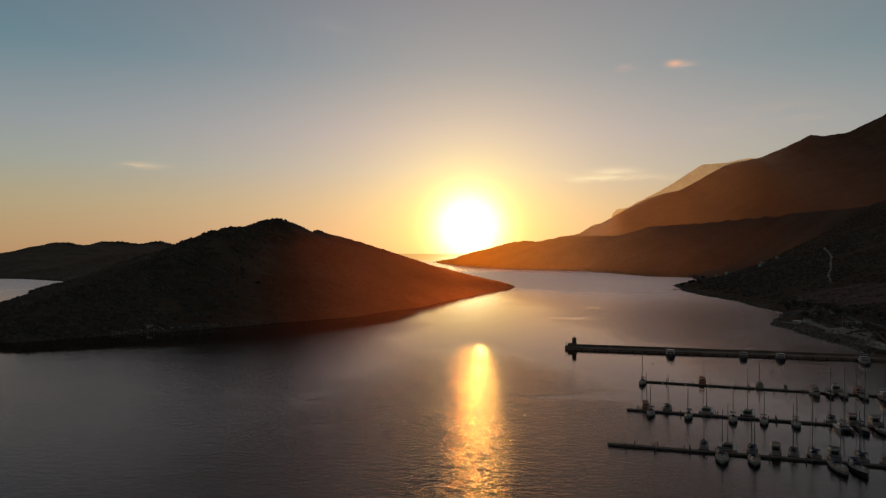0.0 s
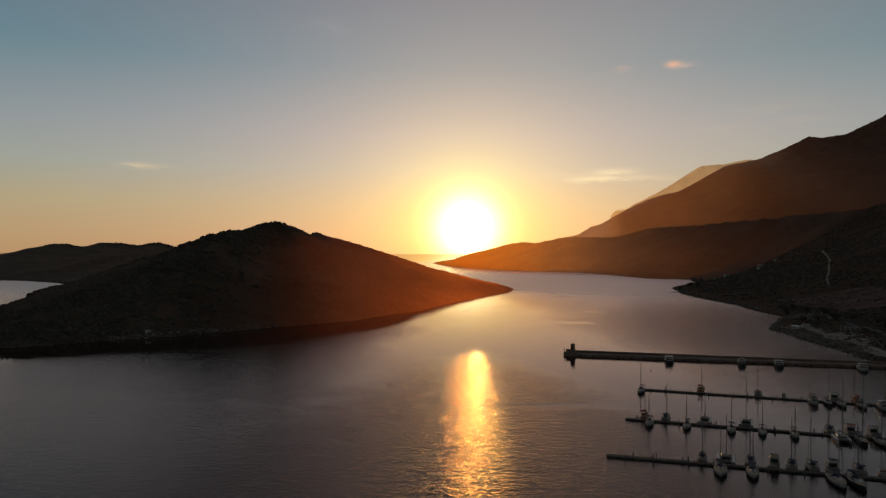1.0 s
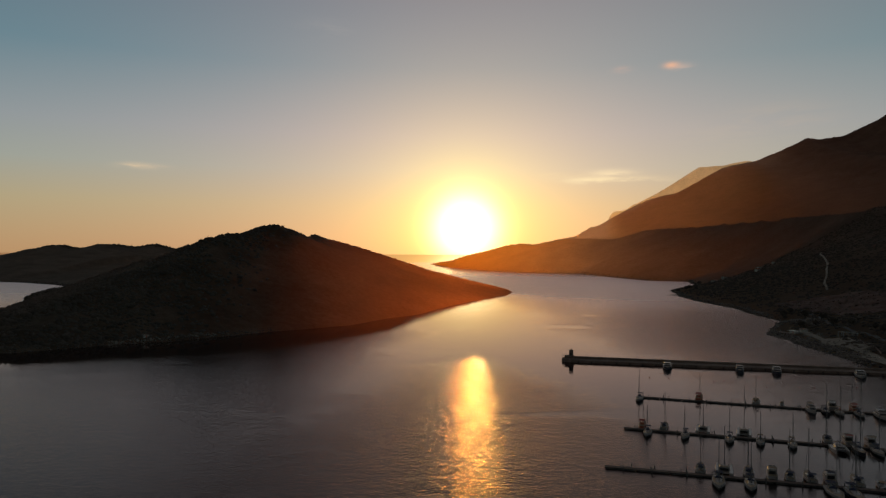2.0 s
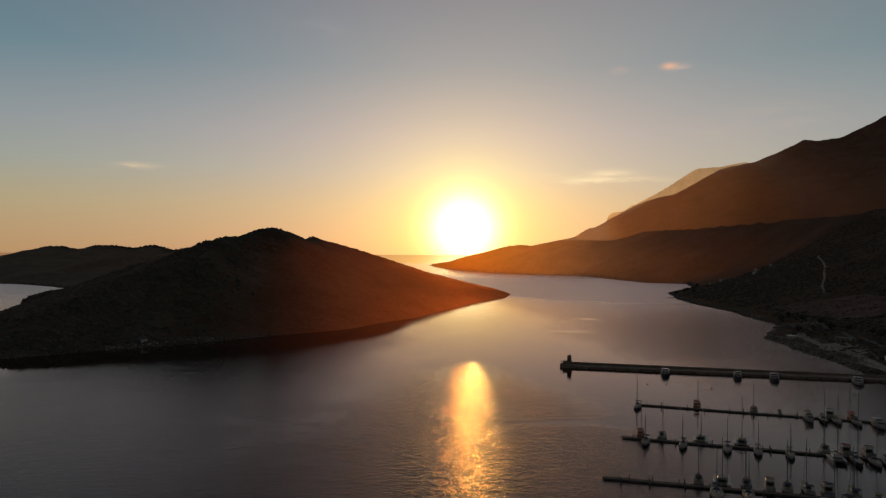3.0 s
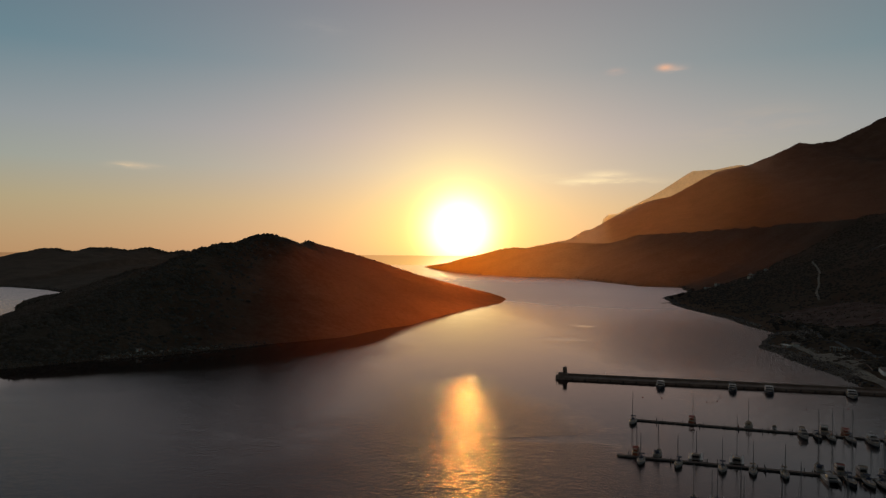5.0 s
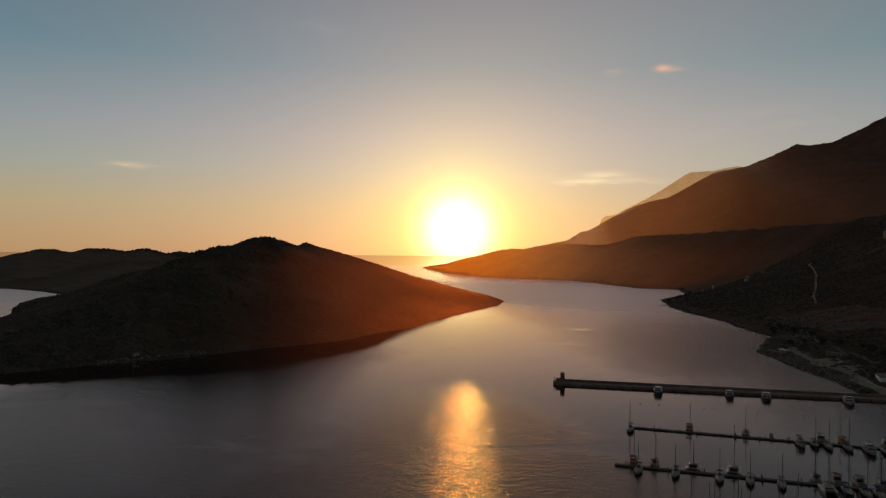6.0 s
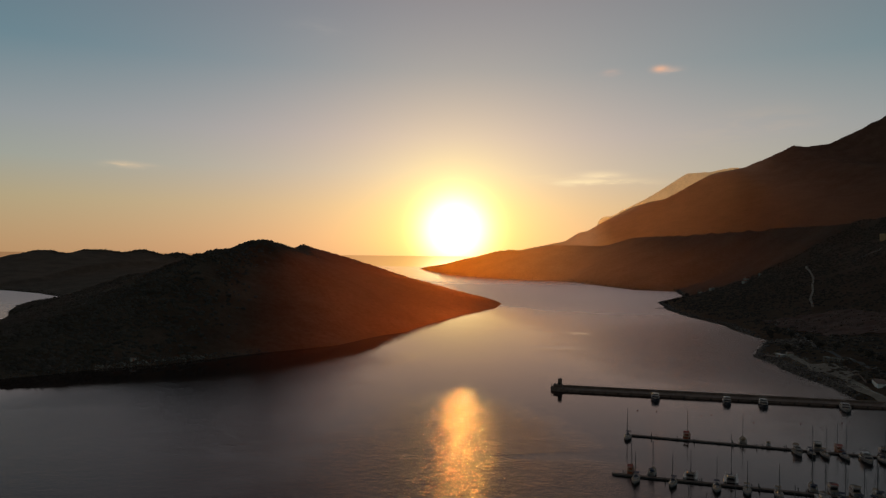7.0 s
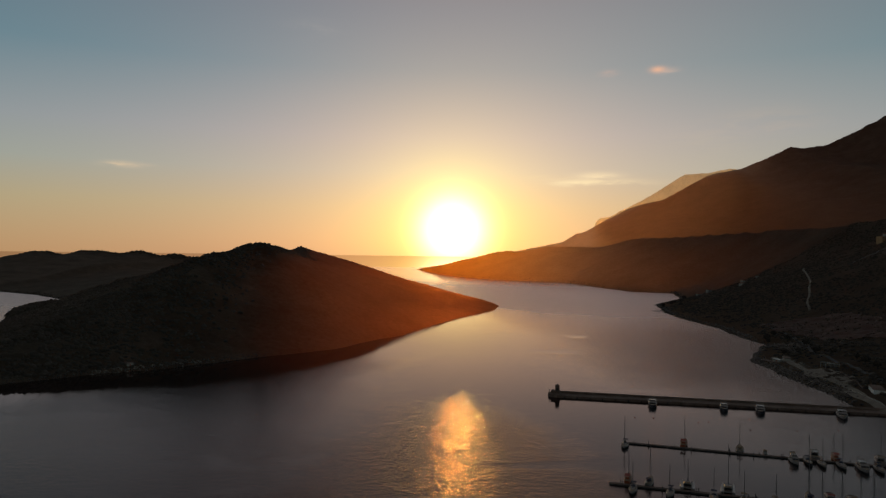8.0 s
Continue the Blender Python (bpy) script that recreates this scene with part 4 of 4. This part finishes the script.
for x, y in ((139.8, 454), (177.6, 441), (185.2, 443.2), (203.4, 423), (152.0, 452.5), (260.0, 424), (232, 421)):
    buoy(x, y)


# ---------------------------------------------------------------- scrub, rocks, tracks and houses
ICO = [(0, 0, -1), (0.72, -0.53, -0.45), (-0.28, -0.85, -0.45), (-0.89, 0, -0.45), (-0.28, 0.85, -0.45), (0.72, 0.53, -0.45),
       (0.28, -0.85, 0.45), (-0.72, -0.53, 0.45), (-0.72, 0.53, 0.45), (0.28, 0.85, 0.45), (0.89, 0, 0.45), (0, 0, 1)]
ICO_F = [(0, 1, 2), (1, 0, 5), (0, 2, 3), (0, 3, 4), (0, 4, 5), (1, 5, 10), (2, 1, 6), (3, 2, 7), (4, 3, 8), (5, 4, 9),
         (1, 10, 6), (2, 6, 7), (3, 7, 8), (4, 8, 9), (5, 9, 10), (6, 10, 11), (7, 6, 11), (8, 7, 11), (9, 8, 11), (10, 9, 11)]


def clumps(name, xyz, size, flat, jitter, material, label, category, seed):
    """Many uneven lumps as one mesh."""
    rng = np.random.default_rng(seed)
    n = len(xyz)
    if n == 0:
        return None
    shape = np.array(ICO)[None] * (1 + jitter * rng.uniform(-1, 1, (n, 12, 1)))
    a = rng.uniform(0, 6.283, n)
    c, s = np.cos(a)[:, None], np.sin(a)[:, None]
    k = (size * rng.uniform(0.6, 1.5, n))[:, None]
    wide = rng.uniform(0.75, 1.3, n)[:, None]
    x = (shape[:, :, 0] * c - shape[:, :, 1] * s) * k * wide
    y = (shape[:, :, 0] * s + shape[:, :, 1] * c) * k
    z = shape[:, :, 2] * k * flat
    pts = np.stack([x, y, z], 2) + np.asarray(xyz)[:, None, :]
    tri = (np.array(ICO_F)[None] + 12 * np.arange(n)[:, None, None]).reshape(-1, 3)
    me = bpy.data.meshes.new(name)
    me.vertices.add(n * 12)
    me.vertices.foreach_set("co", pts.astype(np.float32).ravel())
    me.loops.add(len(tri) * 3)
    me.loops.foreach_set("vertex_index", tri.astype(np.int32).ravel())
    me.polygons.add(len(tri))
    me.polygons.foreach_set("loop_start", np.arange(0, len(tri) * 3, 3, dtype=np.int32))
    me.update(calc_edges=True)
    me.materials.append(material)
    return tagged(new(name, me), label, category, kind="stuff")


def scatter(land, x0, x1, y0, y1, n, seed, lowest=2.0, patch=70.0, bare=-0.25):
    rng = np.random.default_rng(seed)
    x, y = rng.uniform(x0, x1, n), rng.uniform(y0, y1, n)
    h = land.height(x, y)
    keep = (h > lowest) & (value_noise(x, y, patch, seed, 3) > bare)
    return np.stack([x, y, h], 1)[keep]


def on_ridge(line, n, spread, land, seed):
    rng = np.random.default_rng(seed)
    p = np.array(line, float)
    d = np.concatenate([[0], np.cumsum(np.hypot(np.diff(p[:, 0]), np.diff(p[:, 1])))])
    s = rng.uniform(0, d[-1], n)
    x = np.interp(s, d, p[:, 0]) + rng.normal(0, spread, n)
    y = np.interp(s, d, p[:, 1]) + rng.normal(0, spread, n)
    h = land.height(x, y)
    return np.stack([x, y, h], 1)[h > 2]


west = on_ridge(WEST.ridges[0][0][2:13], 2200, 8, WEST, 6)
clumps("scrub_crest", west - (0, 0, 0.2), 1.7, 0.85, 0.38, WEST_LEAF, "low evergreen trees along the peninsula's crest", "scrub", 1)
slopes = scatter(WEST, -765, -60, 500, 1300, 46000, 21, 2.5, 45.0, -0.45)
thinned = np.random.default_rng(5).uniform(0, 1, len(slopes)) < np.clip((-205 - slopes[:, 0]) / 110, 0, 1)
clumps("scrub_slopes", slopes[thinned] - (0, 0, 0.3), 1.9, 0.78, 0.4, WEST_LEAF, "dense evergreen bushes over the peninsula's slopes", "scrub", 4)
clumps("scrub_far_hills", on_ridge(WEST.ridges[2][0], 2200, 16, WEST, 8), 3.6, 0.75, 0.35, WEST_LEAF, "wooded crest of the low far hills", "scrub", 2)
east = scatter(EAST, 300, 1150, 400, 1690, 26000, 9, 6.0, 50.0, -0.35)
clumps("scrub_hillside", np.concatenate([east, scatter(EAST, 345, 480, 480, 800, 900, 41, 4.5, 30.0, -0.1)]), 1.9, 0.7, 0.35, LEAF, "dark bushes and small trees on the hillside", "scrub", 3)


def shore(name, land, stretch, n, spread, size, seed, label, material=None):
    """Boulders along a stretch of coast."""
    rng = np.random.default_rng(seed)
    p = np.array(stretch, float)
    d = np.concatenate([[0], np.cumsum(np.hypot(np.diff(p[:, 0]), np.diff(p[:, 1])))])
    s = rng.uniform(0, d[-1], n)
    x = np.interp(s, d, p[:, 0]) + rng.normal(0, spread, n)
    y = np.interp(s, d, p[:, 1]) + rng.normal(0, spread, n)
    h = land.height(x, y)
    keep = (h > -0.8) & (h < 9)
    return clumps(name, np.stack([x, y, np.maximum(h, -0.2)], 1)[keep], size, 0.65, 0.25, material or ROCK, label, "rocks", seed)


shore("shore_rocks_peninsula", WEST, WEST.coast[7:13], 1700, 4, 0.6, 31, "pale broken rocks along the waterline")
shore("shore_rocks_bay", WEST, WEST.coast[14:26], 1500, 9, 1.4, 32, "pale rocks along the quiet bay")
shore("shore_rocks_hillside", EAST, EAST.coast[8:20], 3600, 5.5, 1.15, 33, "grey boulders piled along the shore")
shore("rock_bank", EAST, [(345, 716), (340, 690), (336, 640), (334, 600), (331, 560), (326, 520)], 800, 4.5, 1.25, 36, "broad bank of pale grey boulders before the road")
shore("rock_scree", EAST, [(362, 690), (358, 650), (351, 610), (347, 570), (342, 535)], 420, 5.0, 0.8, 38, "loose pale stones scattered over the terrace", TRACK)
shore("rock_outcrop", EAST, [(408, 800), (415, 770), (412, 735), (404, 705)], 260, 9.0, 2.0, 39, "grey broken outcrop between the trees", ROCK)
shore("shore_rocks_strait", EAST, EAST.coast[1:8], 700, 8, 1.2, 34, "pale rocky edge of the strait")


def ribbon(name, land, line, width, material, label, lift=0.25, category="road"):
    p = np.array(line, float)
    d = np.concatenate([[0], np.cumsum(np.hypot(np.diff(p[:, 0]), np.diff(p[:, 1])))])
    s = np.arange(0, d[-1], 3.0)
    x, y = np.interp(s, d, p[:, 0]), np.interp(s, d, p[:, 1])
    k = np.ones(5) / 5
    x[2:-2], y[2:-2] = np.convolve(x, k, "valid"), np.convolve(y, k, "valid")
    dx, dy = np.gradient(x), np.gradient(y)
    ln = np.hypot(dx, dy)
    nx, ny = -dy / ln, dx / ln
    verts, faces = [], []
    for i in range(len(x)):
        for k in (-1, -0.33, 0.33, 1):
            px, py = x[i] + nx[i] * k * width / 2, y[i] + ny[i] * k * width / 2
            verts.append((px, py, max(ground_at(land, px, py), 0.6) + lift))
    for i in range(len(x) - 1):
        for k in range(3):
            a = i * 4 + k
            faces.append((a, a + 1, a + 5, a + 4))
    return tagged(mesh_object(name, verts, faces, material, True), label, category, kind="structure")


def house(x, y, turn, w, d, storeys, label, roof="gable", land=None, walls=None):
    land = land or EAST
    z = min(ground_at(land, x + a, y + b) for a in (-w / 2, w / 2) for b in (-d / 2, d / 2))
    top = 2.9 * storeys
    base = max(ground_at(land, x, y), z)
    b = empty("house", pose(x, y, base, 0, 0, turn))
    part("wall", boxed((-w / 2, w / 2, -d / 2, d / 2, z - base - 1.0, top)), walls or PLASTER, b)
    if roof == "gable":
        bm = bmesh.new()
        e, r = 0.4, d * 0.28
        v = [bm.verts.new(p) for p in ((-w / 2 - e, -d / 2 - e, top), (w / 2 + e, -d / 2 - e, top), (w / 2 + e, d / 2 + e, top), (-w / 2 - e, d / 2 + e, top),
                                       (-w / 2 - e, 0, top + r), (w / 2 + e, 0, top + r))]
        for f in ((0, 1, 5, 4), (2, 3, 4, 5), (1, 2, 5), (3, 0, 4), (3, 2, 1, 0)):
            bm.faces.new([v[i] for i in f])
        part("roof", bm, TILE, b, "low clay tile roof")
    else:
        part("roof", boxed((-w / 2 - 0.3, w / 2 + 0.3, -d / 2 - 0.3, d / 2 + 0.3, top + 0.004, top + 0.3), bevel=0.04), CONCRETE, b, "flat concrete roof")
    n = max(int(w // 3.2), 1)
    for k in range(storeys):
        for i in range(n):
            cx = -w / 2 + w * (i + 0.5) / n
            if k == 0 and i == n // 2:
                part("door", boxed((cx - 0.5, cx + 0.5, -d / 2 - 0.05, -d / 2 + 0.05, 0.02, 2.1)), OAK, b)
                continue
            win = part("window", boxed((cx - 0.6, cx + 0.6, -d / 2 - 0.04, -d / 2 + 0.04, 2.9 * k + 1.0, 2.9 * k + 2.2)), DARKGLASS, b)
            part("window_sill", boxed((cx - 0.7, cx + 0.7, -d / 2 - 0.18, -d / 2 - 0.044, 2.9 * k + 0.88, 2.9 * k + 0.98)), PLASTER, win)
    return tagged(b, label, "house", "houses on the shore")


def field(name, land, x0, x1, y0, y1, lift, material, label, seed):
    """A draped patch of open soil with a ragged edge."""
    xs, ys = np.arange(x0, x1, 3.0), np.arange(y0, y1, 3.0)
    gx, gy = np.meshgrid(xs, ys)
    gz = land.height(gx, gy) + lift
    r = np.hypot((gx - (x0 + x1) / 2) / (x1 - x0) * 2, (gy - (y0 + y1) / 2) / (y1 - y0) * 2) + 0.45 * value_noise(gx, gy, 22.0, seed, 3)
    w = len(xs)
    row, col = np.nonzero(r[:-1, :-1] < 0.95)
    i = row * w + col
    quads = np.stack([i, i + 1, i + w + 1, i + w], 1)
    used, flat = np.unique(quads, return_inverse=True)
    pts = np.stack([gx.ravel(), gy.ravel(), gz.ravel()], 1)[used]
    return tagged(mesh_object(name, pts.tolist(), flat.reshape(-1, 4).tolist(), material, True), label, "field", kind="structure")


field("ground_soil_slope", EAST, 468, 590, 700, 985, 0.9, RED_SOIL, "open slope of red-brown soil above the shore", 61)
field("ground_gravel_mound", EAST, 338, 366, 545, 625, 0.45, TRACK, "pale bare gravel behind the boulder bank", 62)
ribbon("road_shore", EAST, [(319, 450), (336, 476), (364, 505), (376, 560), (388, 620), (396, 690), (430, 760), (462, 850), (480, 960)], 4.2, ASPHALT, "narrow shore road behind the boulders")
ribbon("pavement_promenade", EAST, [(334, 535), (328, 510), (325, 486), (318, 462)], 6.5, TRACK, "pale paved promenade leading to the breakwater", 0.5, "promenade")
ribbon("road_upper", EAST, [(806, 1281), (828, 1287), (872, 1293), (930, 1310), (985, 1340)], 9.0, ROCK, "bare earth cutting high on the hillside", 0.8)
ribbon("pavement_terrace", EAST, [(358, 700), (361, 673), (352, 628), (346, 588), (343, 556), (338, 528), (330, 505)], 6.0, TRACK, "pale dusty terrace between the boulders and the road", 0.35, "terrace")
ribbon("road_track", EAST, [(830, 1480), (807, 1445), (759, 1347), (705, 1237), (669, 1178), (640, 1125), (601, 1064), (575, 1010)], 3.4, TRACK, "pale dirt track winding up the hillside", 1.1)

house(959, 1417, 35, 22, 12, 4, "tall hillside apartment house with orange light painted on its walls", "flat", EAST, ORANGE_LIT)
house(985, 1440, 30, 12, 9, 2, "pale two-storey house with tile roof among scrub")
house(670, 1660, 25, 16, 8, 1, "long low white house near the cape")
house(700, 1676, 20, 10, 8, 2, "white two-storey house near the cape")
house(745, 1597, 30, 10, 8, 2, "white two-storey house with clay roof on the slope")
house(773, 1648, 15, 9, 8, 2, "white two-storey house with clay roof on the slope")
house(812, 1655, 40, 9, 7, 1, "small white cottage higher on the slope")
house(349, 520, 66, 22, 8, 1, "white flat-roofed harbour building beside the quay", "flat", EAST, WHITEWASH)
house(362, 677, 70, 12, 6, 1, "low pale beach house behind the boulders", "flat")
house(-266, 619, 35, 5, 3, 1, "small pale stone hut close to the water", "flat", WEST, PLASTER)
shore("shore_rocks_landing", WEST, [(-290, 596), (-262, 616), (-232, 640), (-205, 668)], 80, 2.5, 1.1, 37, "pale tumbled rocks beside a small landing", TRACK)


def pergola(x, y, turn):
    b = empty("pergola", pose(x, y, ground_at(EAST, x, y), 0, 0, turn))
    for i in range(4):
        for y in (-2.0, 2.0):
            part("post", boxed((i * 5.6 - 0.2, i * 5.6 + 0.2, y - 0.2, y + 0.2, -2.5, 4.4)), PLASTER, b)
        part("cross_beam", boxed((i * 5.6 - 0.16, i * 5.6 + 0.16, -2.7, 2.7, 4.72, 5.0)), PLASTER, b)
    for s in (-1, 1):
        part("beam", boxed((-0.6, 17.4, s * 2 - 0.2, s * 2 + 0.2, 4.404, 4.716)), PLASTER, b)
    return tagged(b, "white open pergola frame on the shore terrace", "pergola")


pergola(370, 629, -73)


def sea_deck(x, y, turn):
    """A bathing platform on posts at the water's edge, with a low hut on it."""
    b = empty("bathing_platform", pose(x, y, 0, 0, 0, turn))
    part("deck", boxed((-11.0, 11.0, -4.0, 5.0, 3.4, 3.75), bevel=0.05), CONCRETE, b, "pale concrete deck")
    for i in range(9):
        part("post", boxed((-10.5 + i * 2.6, -10.1 + i * 2.6, -3.8, -3.4, -1.5, 3.396)), DECK, b)
    hut = part("hut", boxed((2.0, 9.5, -0.5, 4.5, 3.754, 6.2), bevel=0.05), PLASTER, b, "low pale changing hut")
    part("hut_roof", boxed((1.6, 9.9, -0.9, 4.9, 6.204, 6.45), bevel=0.04), WHITEWASH, hut)
    part("hut_door", boxed((5.2, 6.2, -0.56, -0.504, 3.76, 5.8)), OAK, hut)
    part("railing", rod(*[((x0, -3.9, 3.75), (x0, -3.9, 4.75)) for x0 in (-10.8, -7.2, -3.6, 0.0, 3.6, 7.2, 10.8)], ((-10.8, -3.9, 4.75), (10.8, -3.9, 4.75)), radius=0.05, sides=5), STEEL, b)
    return tagged(b, "pale bathing platform on dark posts over the rocks", "platform")


sea_deck(349, 682, -62)


def jetty(x, y, turn, length):
    b = empty("jetty", pose(x, y, 0, 0, 0, turn))
    part("deck", boxed((0, length, -1.1, 1.1, 0.9, 1.15), bevel=0.03), DECK, b)
    for i in range(int(length // 4) + 1):
        for s in (-1, 1):
            part("pile", rod(((i * 4 + 0.4, s * 0.9, -2.0), (i * 4 + 0.4, s * 0.9, 0.896)), radius=0.16, sides=7), DECK, b)
    return tagged(b, "small wooden jetty standing in the shallow water", "jetty", "jetties at the cape")


jetty(462, 1318, 172, 22)
jetty(470, 1336, 174, 18)


def tree(height, seed):
    """A short leaning trunk with limbs and a crown of many small leaf clumps."""
    rng = np.random.default_rng(seed)
    b = empty("tree", Matrix())
    limbs = [((0, 0, -0.5), (0.15, 0.1, height * 0.45))]
    for k in range(5):
        a = k * 1.257 + rng.uniform(0, 0.6)
        limbs.append(((0.15, 0.1, height * (0.3 + 0.03 * k)), (math.cos(a) * height * 0.26, math.sin(a) * height * 0.26, height * rng.uniform(0.55, 0.8))))
    trunk = part("trunk", rod(limbs[0], radius=height * 0.035, top=height * 0.022), DECK, b)
    for limb in limbs[1:]:
        part("limb", rod(limb, radius=height * 0.016, top=height * 0.008, sides=6), DECK, trunk)
    n = 150
    v = rng.normal(0, 1, (n, 3))
    v = v / np.linalg.norm(v, axis=1)[:, None] * (rng.uniform(0.35, 1.0, n) ** 0.5)[:, None]
    v = v * (1 + 0.3 * np.sin(v[:, :1] * 5 + seed) * np.cos(v[:, 1:2] * 4))
    crown = clumps("crown", v * (height * 0.40, height * 0.36, height * 0.32) + (0, 0, height * 0.66), height * 0.085, 0.8, 0.4, LEAF, "", "", seed)
    del crown["kind"]
    crown.parent = b
    return tagged(b, "dark round-crowned tree on the rocky shore", "tree", "trees along the shore")


TREES = [tree(h, 70 + i) for i, h in enumerate((8.0, 6.5, 9.5))]
SPOTS = ((472, 1392), (486, 1405), (503, 1388), (520, 1420), (541, 1440), (560, 1470), (500, 1330), (436, 862), (428, 848), (447, 868), (424, 836), (440, 820),
         (374, 705), (386, 700), (398, 688), (404, 668), (410, 640), (400, 612), (396, 590), (388, 552), (382, 528), (376, 505), (412, 720), (420, 745))
for i, (x, y) in enumerate(SPOTS):
    while ground_at(EAST, x, y) < 1.5:
        x += 4
    m = pose(x, y, ground_at(EAST, x, y), 0, 0, i * 77)
    if i < 3:
        TREES[i].matrix_world = m
    else:
        copy_thing(TREES[i % 3], m)


def low_wall(name, land, line, height, thick, material, label):
    verts, faces = [], []
    p = np.array(line, float)
    d = np.concatenate([[0], np.cumsum(np.hypot(np.diff(p[:, 0]), np.diff(p[:, 1])))])
    s = np.arange(0, d[-1], 2.0)
    x, y = np.interp(s, d, p[:, 0]), np.interp(s, d, p[:, 1])
    dx, dy = np.gradient(x), np.gradient(y)
    ln = np.hypot(dx, dy)
    for i in range(len(x)):
        g = ground_at(land, x[i], y[i])
        ox, oy = -dy[i] / ln[i] * thick / 2, dx[i] / ln[i] * thick / 2
        verts += [(x[i] - ox, y[i] - oy, g - 1.5), (x[i] - ox, y[i] - oy, g + height), (x[i] + ox, y[i] + oy, g + height), (x[i] + ox, y[i] + oy, g - 1.5)]
    for i in range(len(x) - 1):
        for k in range(4):
            faces.append((i * 4 + k, i * 4 + (k + 1) % 4, i * 4 + 4 + (k + 1) % 4, i * 4 + 4 + k))
    n = len(x) * 4 - 4
    faces += [(3, 2, 1, 0), (n, n + 1, n + 2, n + 3)]
    return tagged(mesh_object(name, verts, faces, material), label, "wall", kind="structure")


low_wall("wall_terrace", EAST, [(364, 590), (358, 570), (352, 548), (346, 532)], 1.4, 0.5, CONCRETE, "pale curved retaining wall above the boulders")
low_wall("wall_promenade", EAST, [(337, 533), (331.5, 509), (328.5, 486), (322, 464)], 1.1, 0.4, PLASTER, "low pale kerb wall along the promenade")
low_wall("wall_field", EAST, [(455, 866), (470, 834), (468, 800), (466, 764)], 0.9, 0.5, ROCK, "low dry-stone wall below the soil slope")
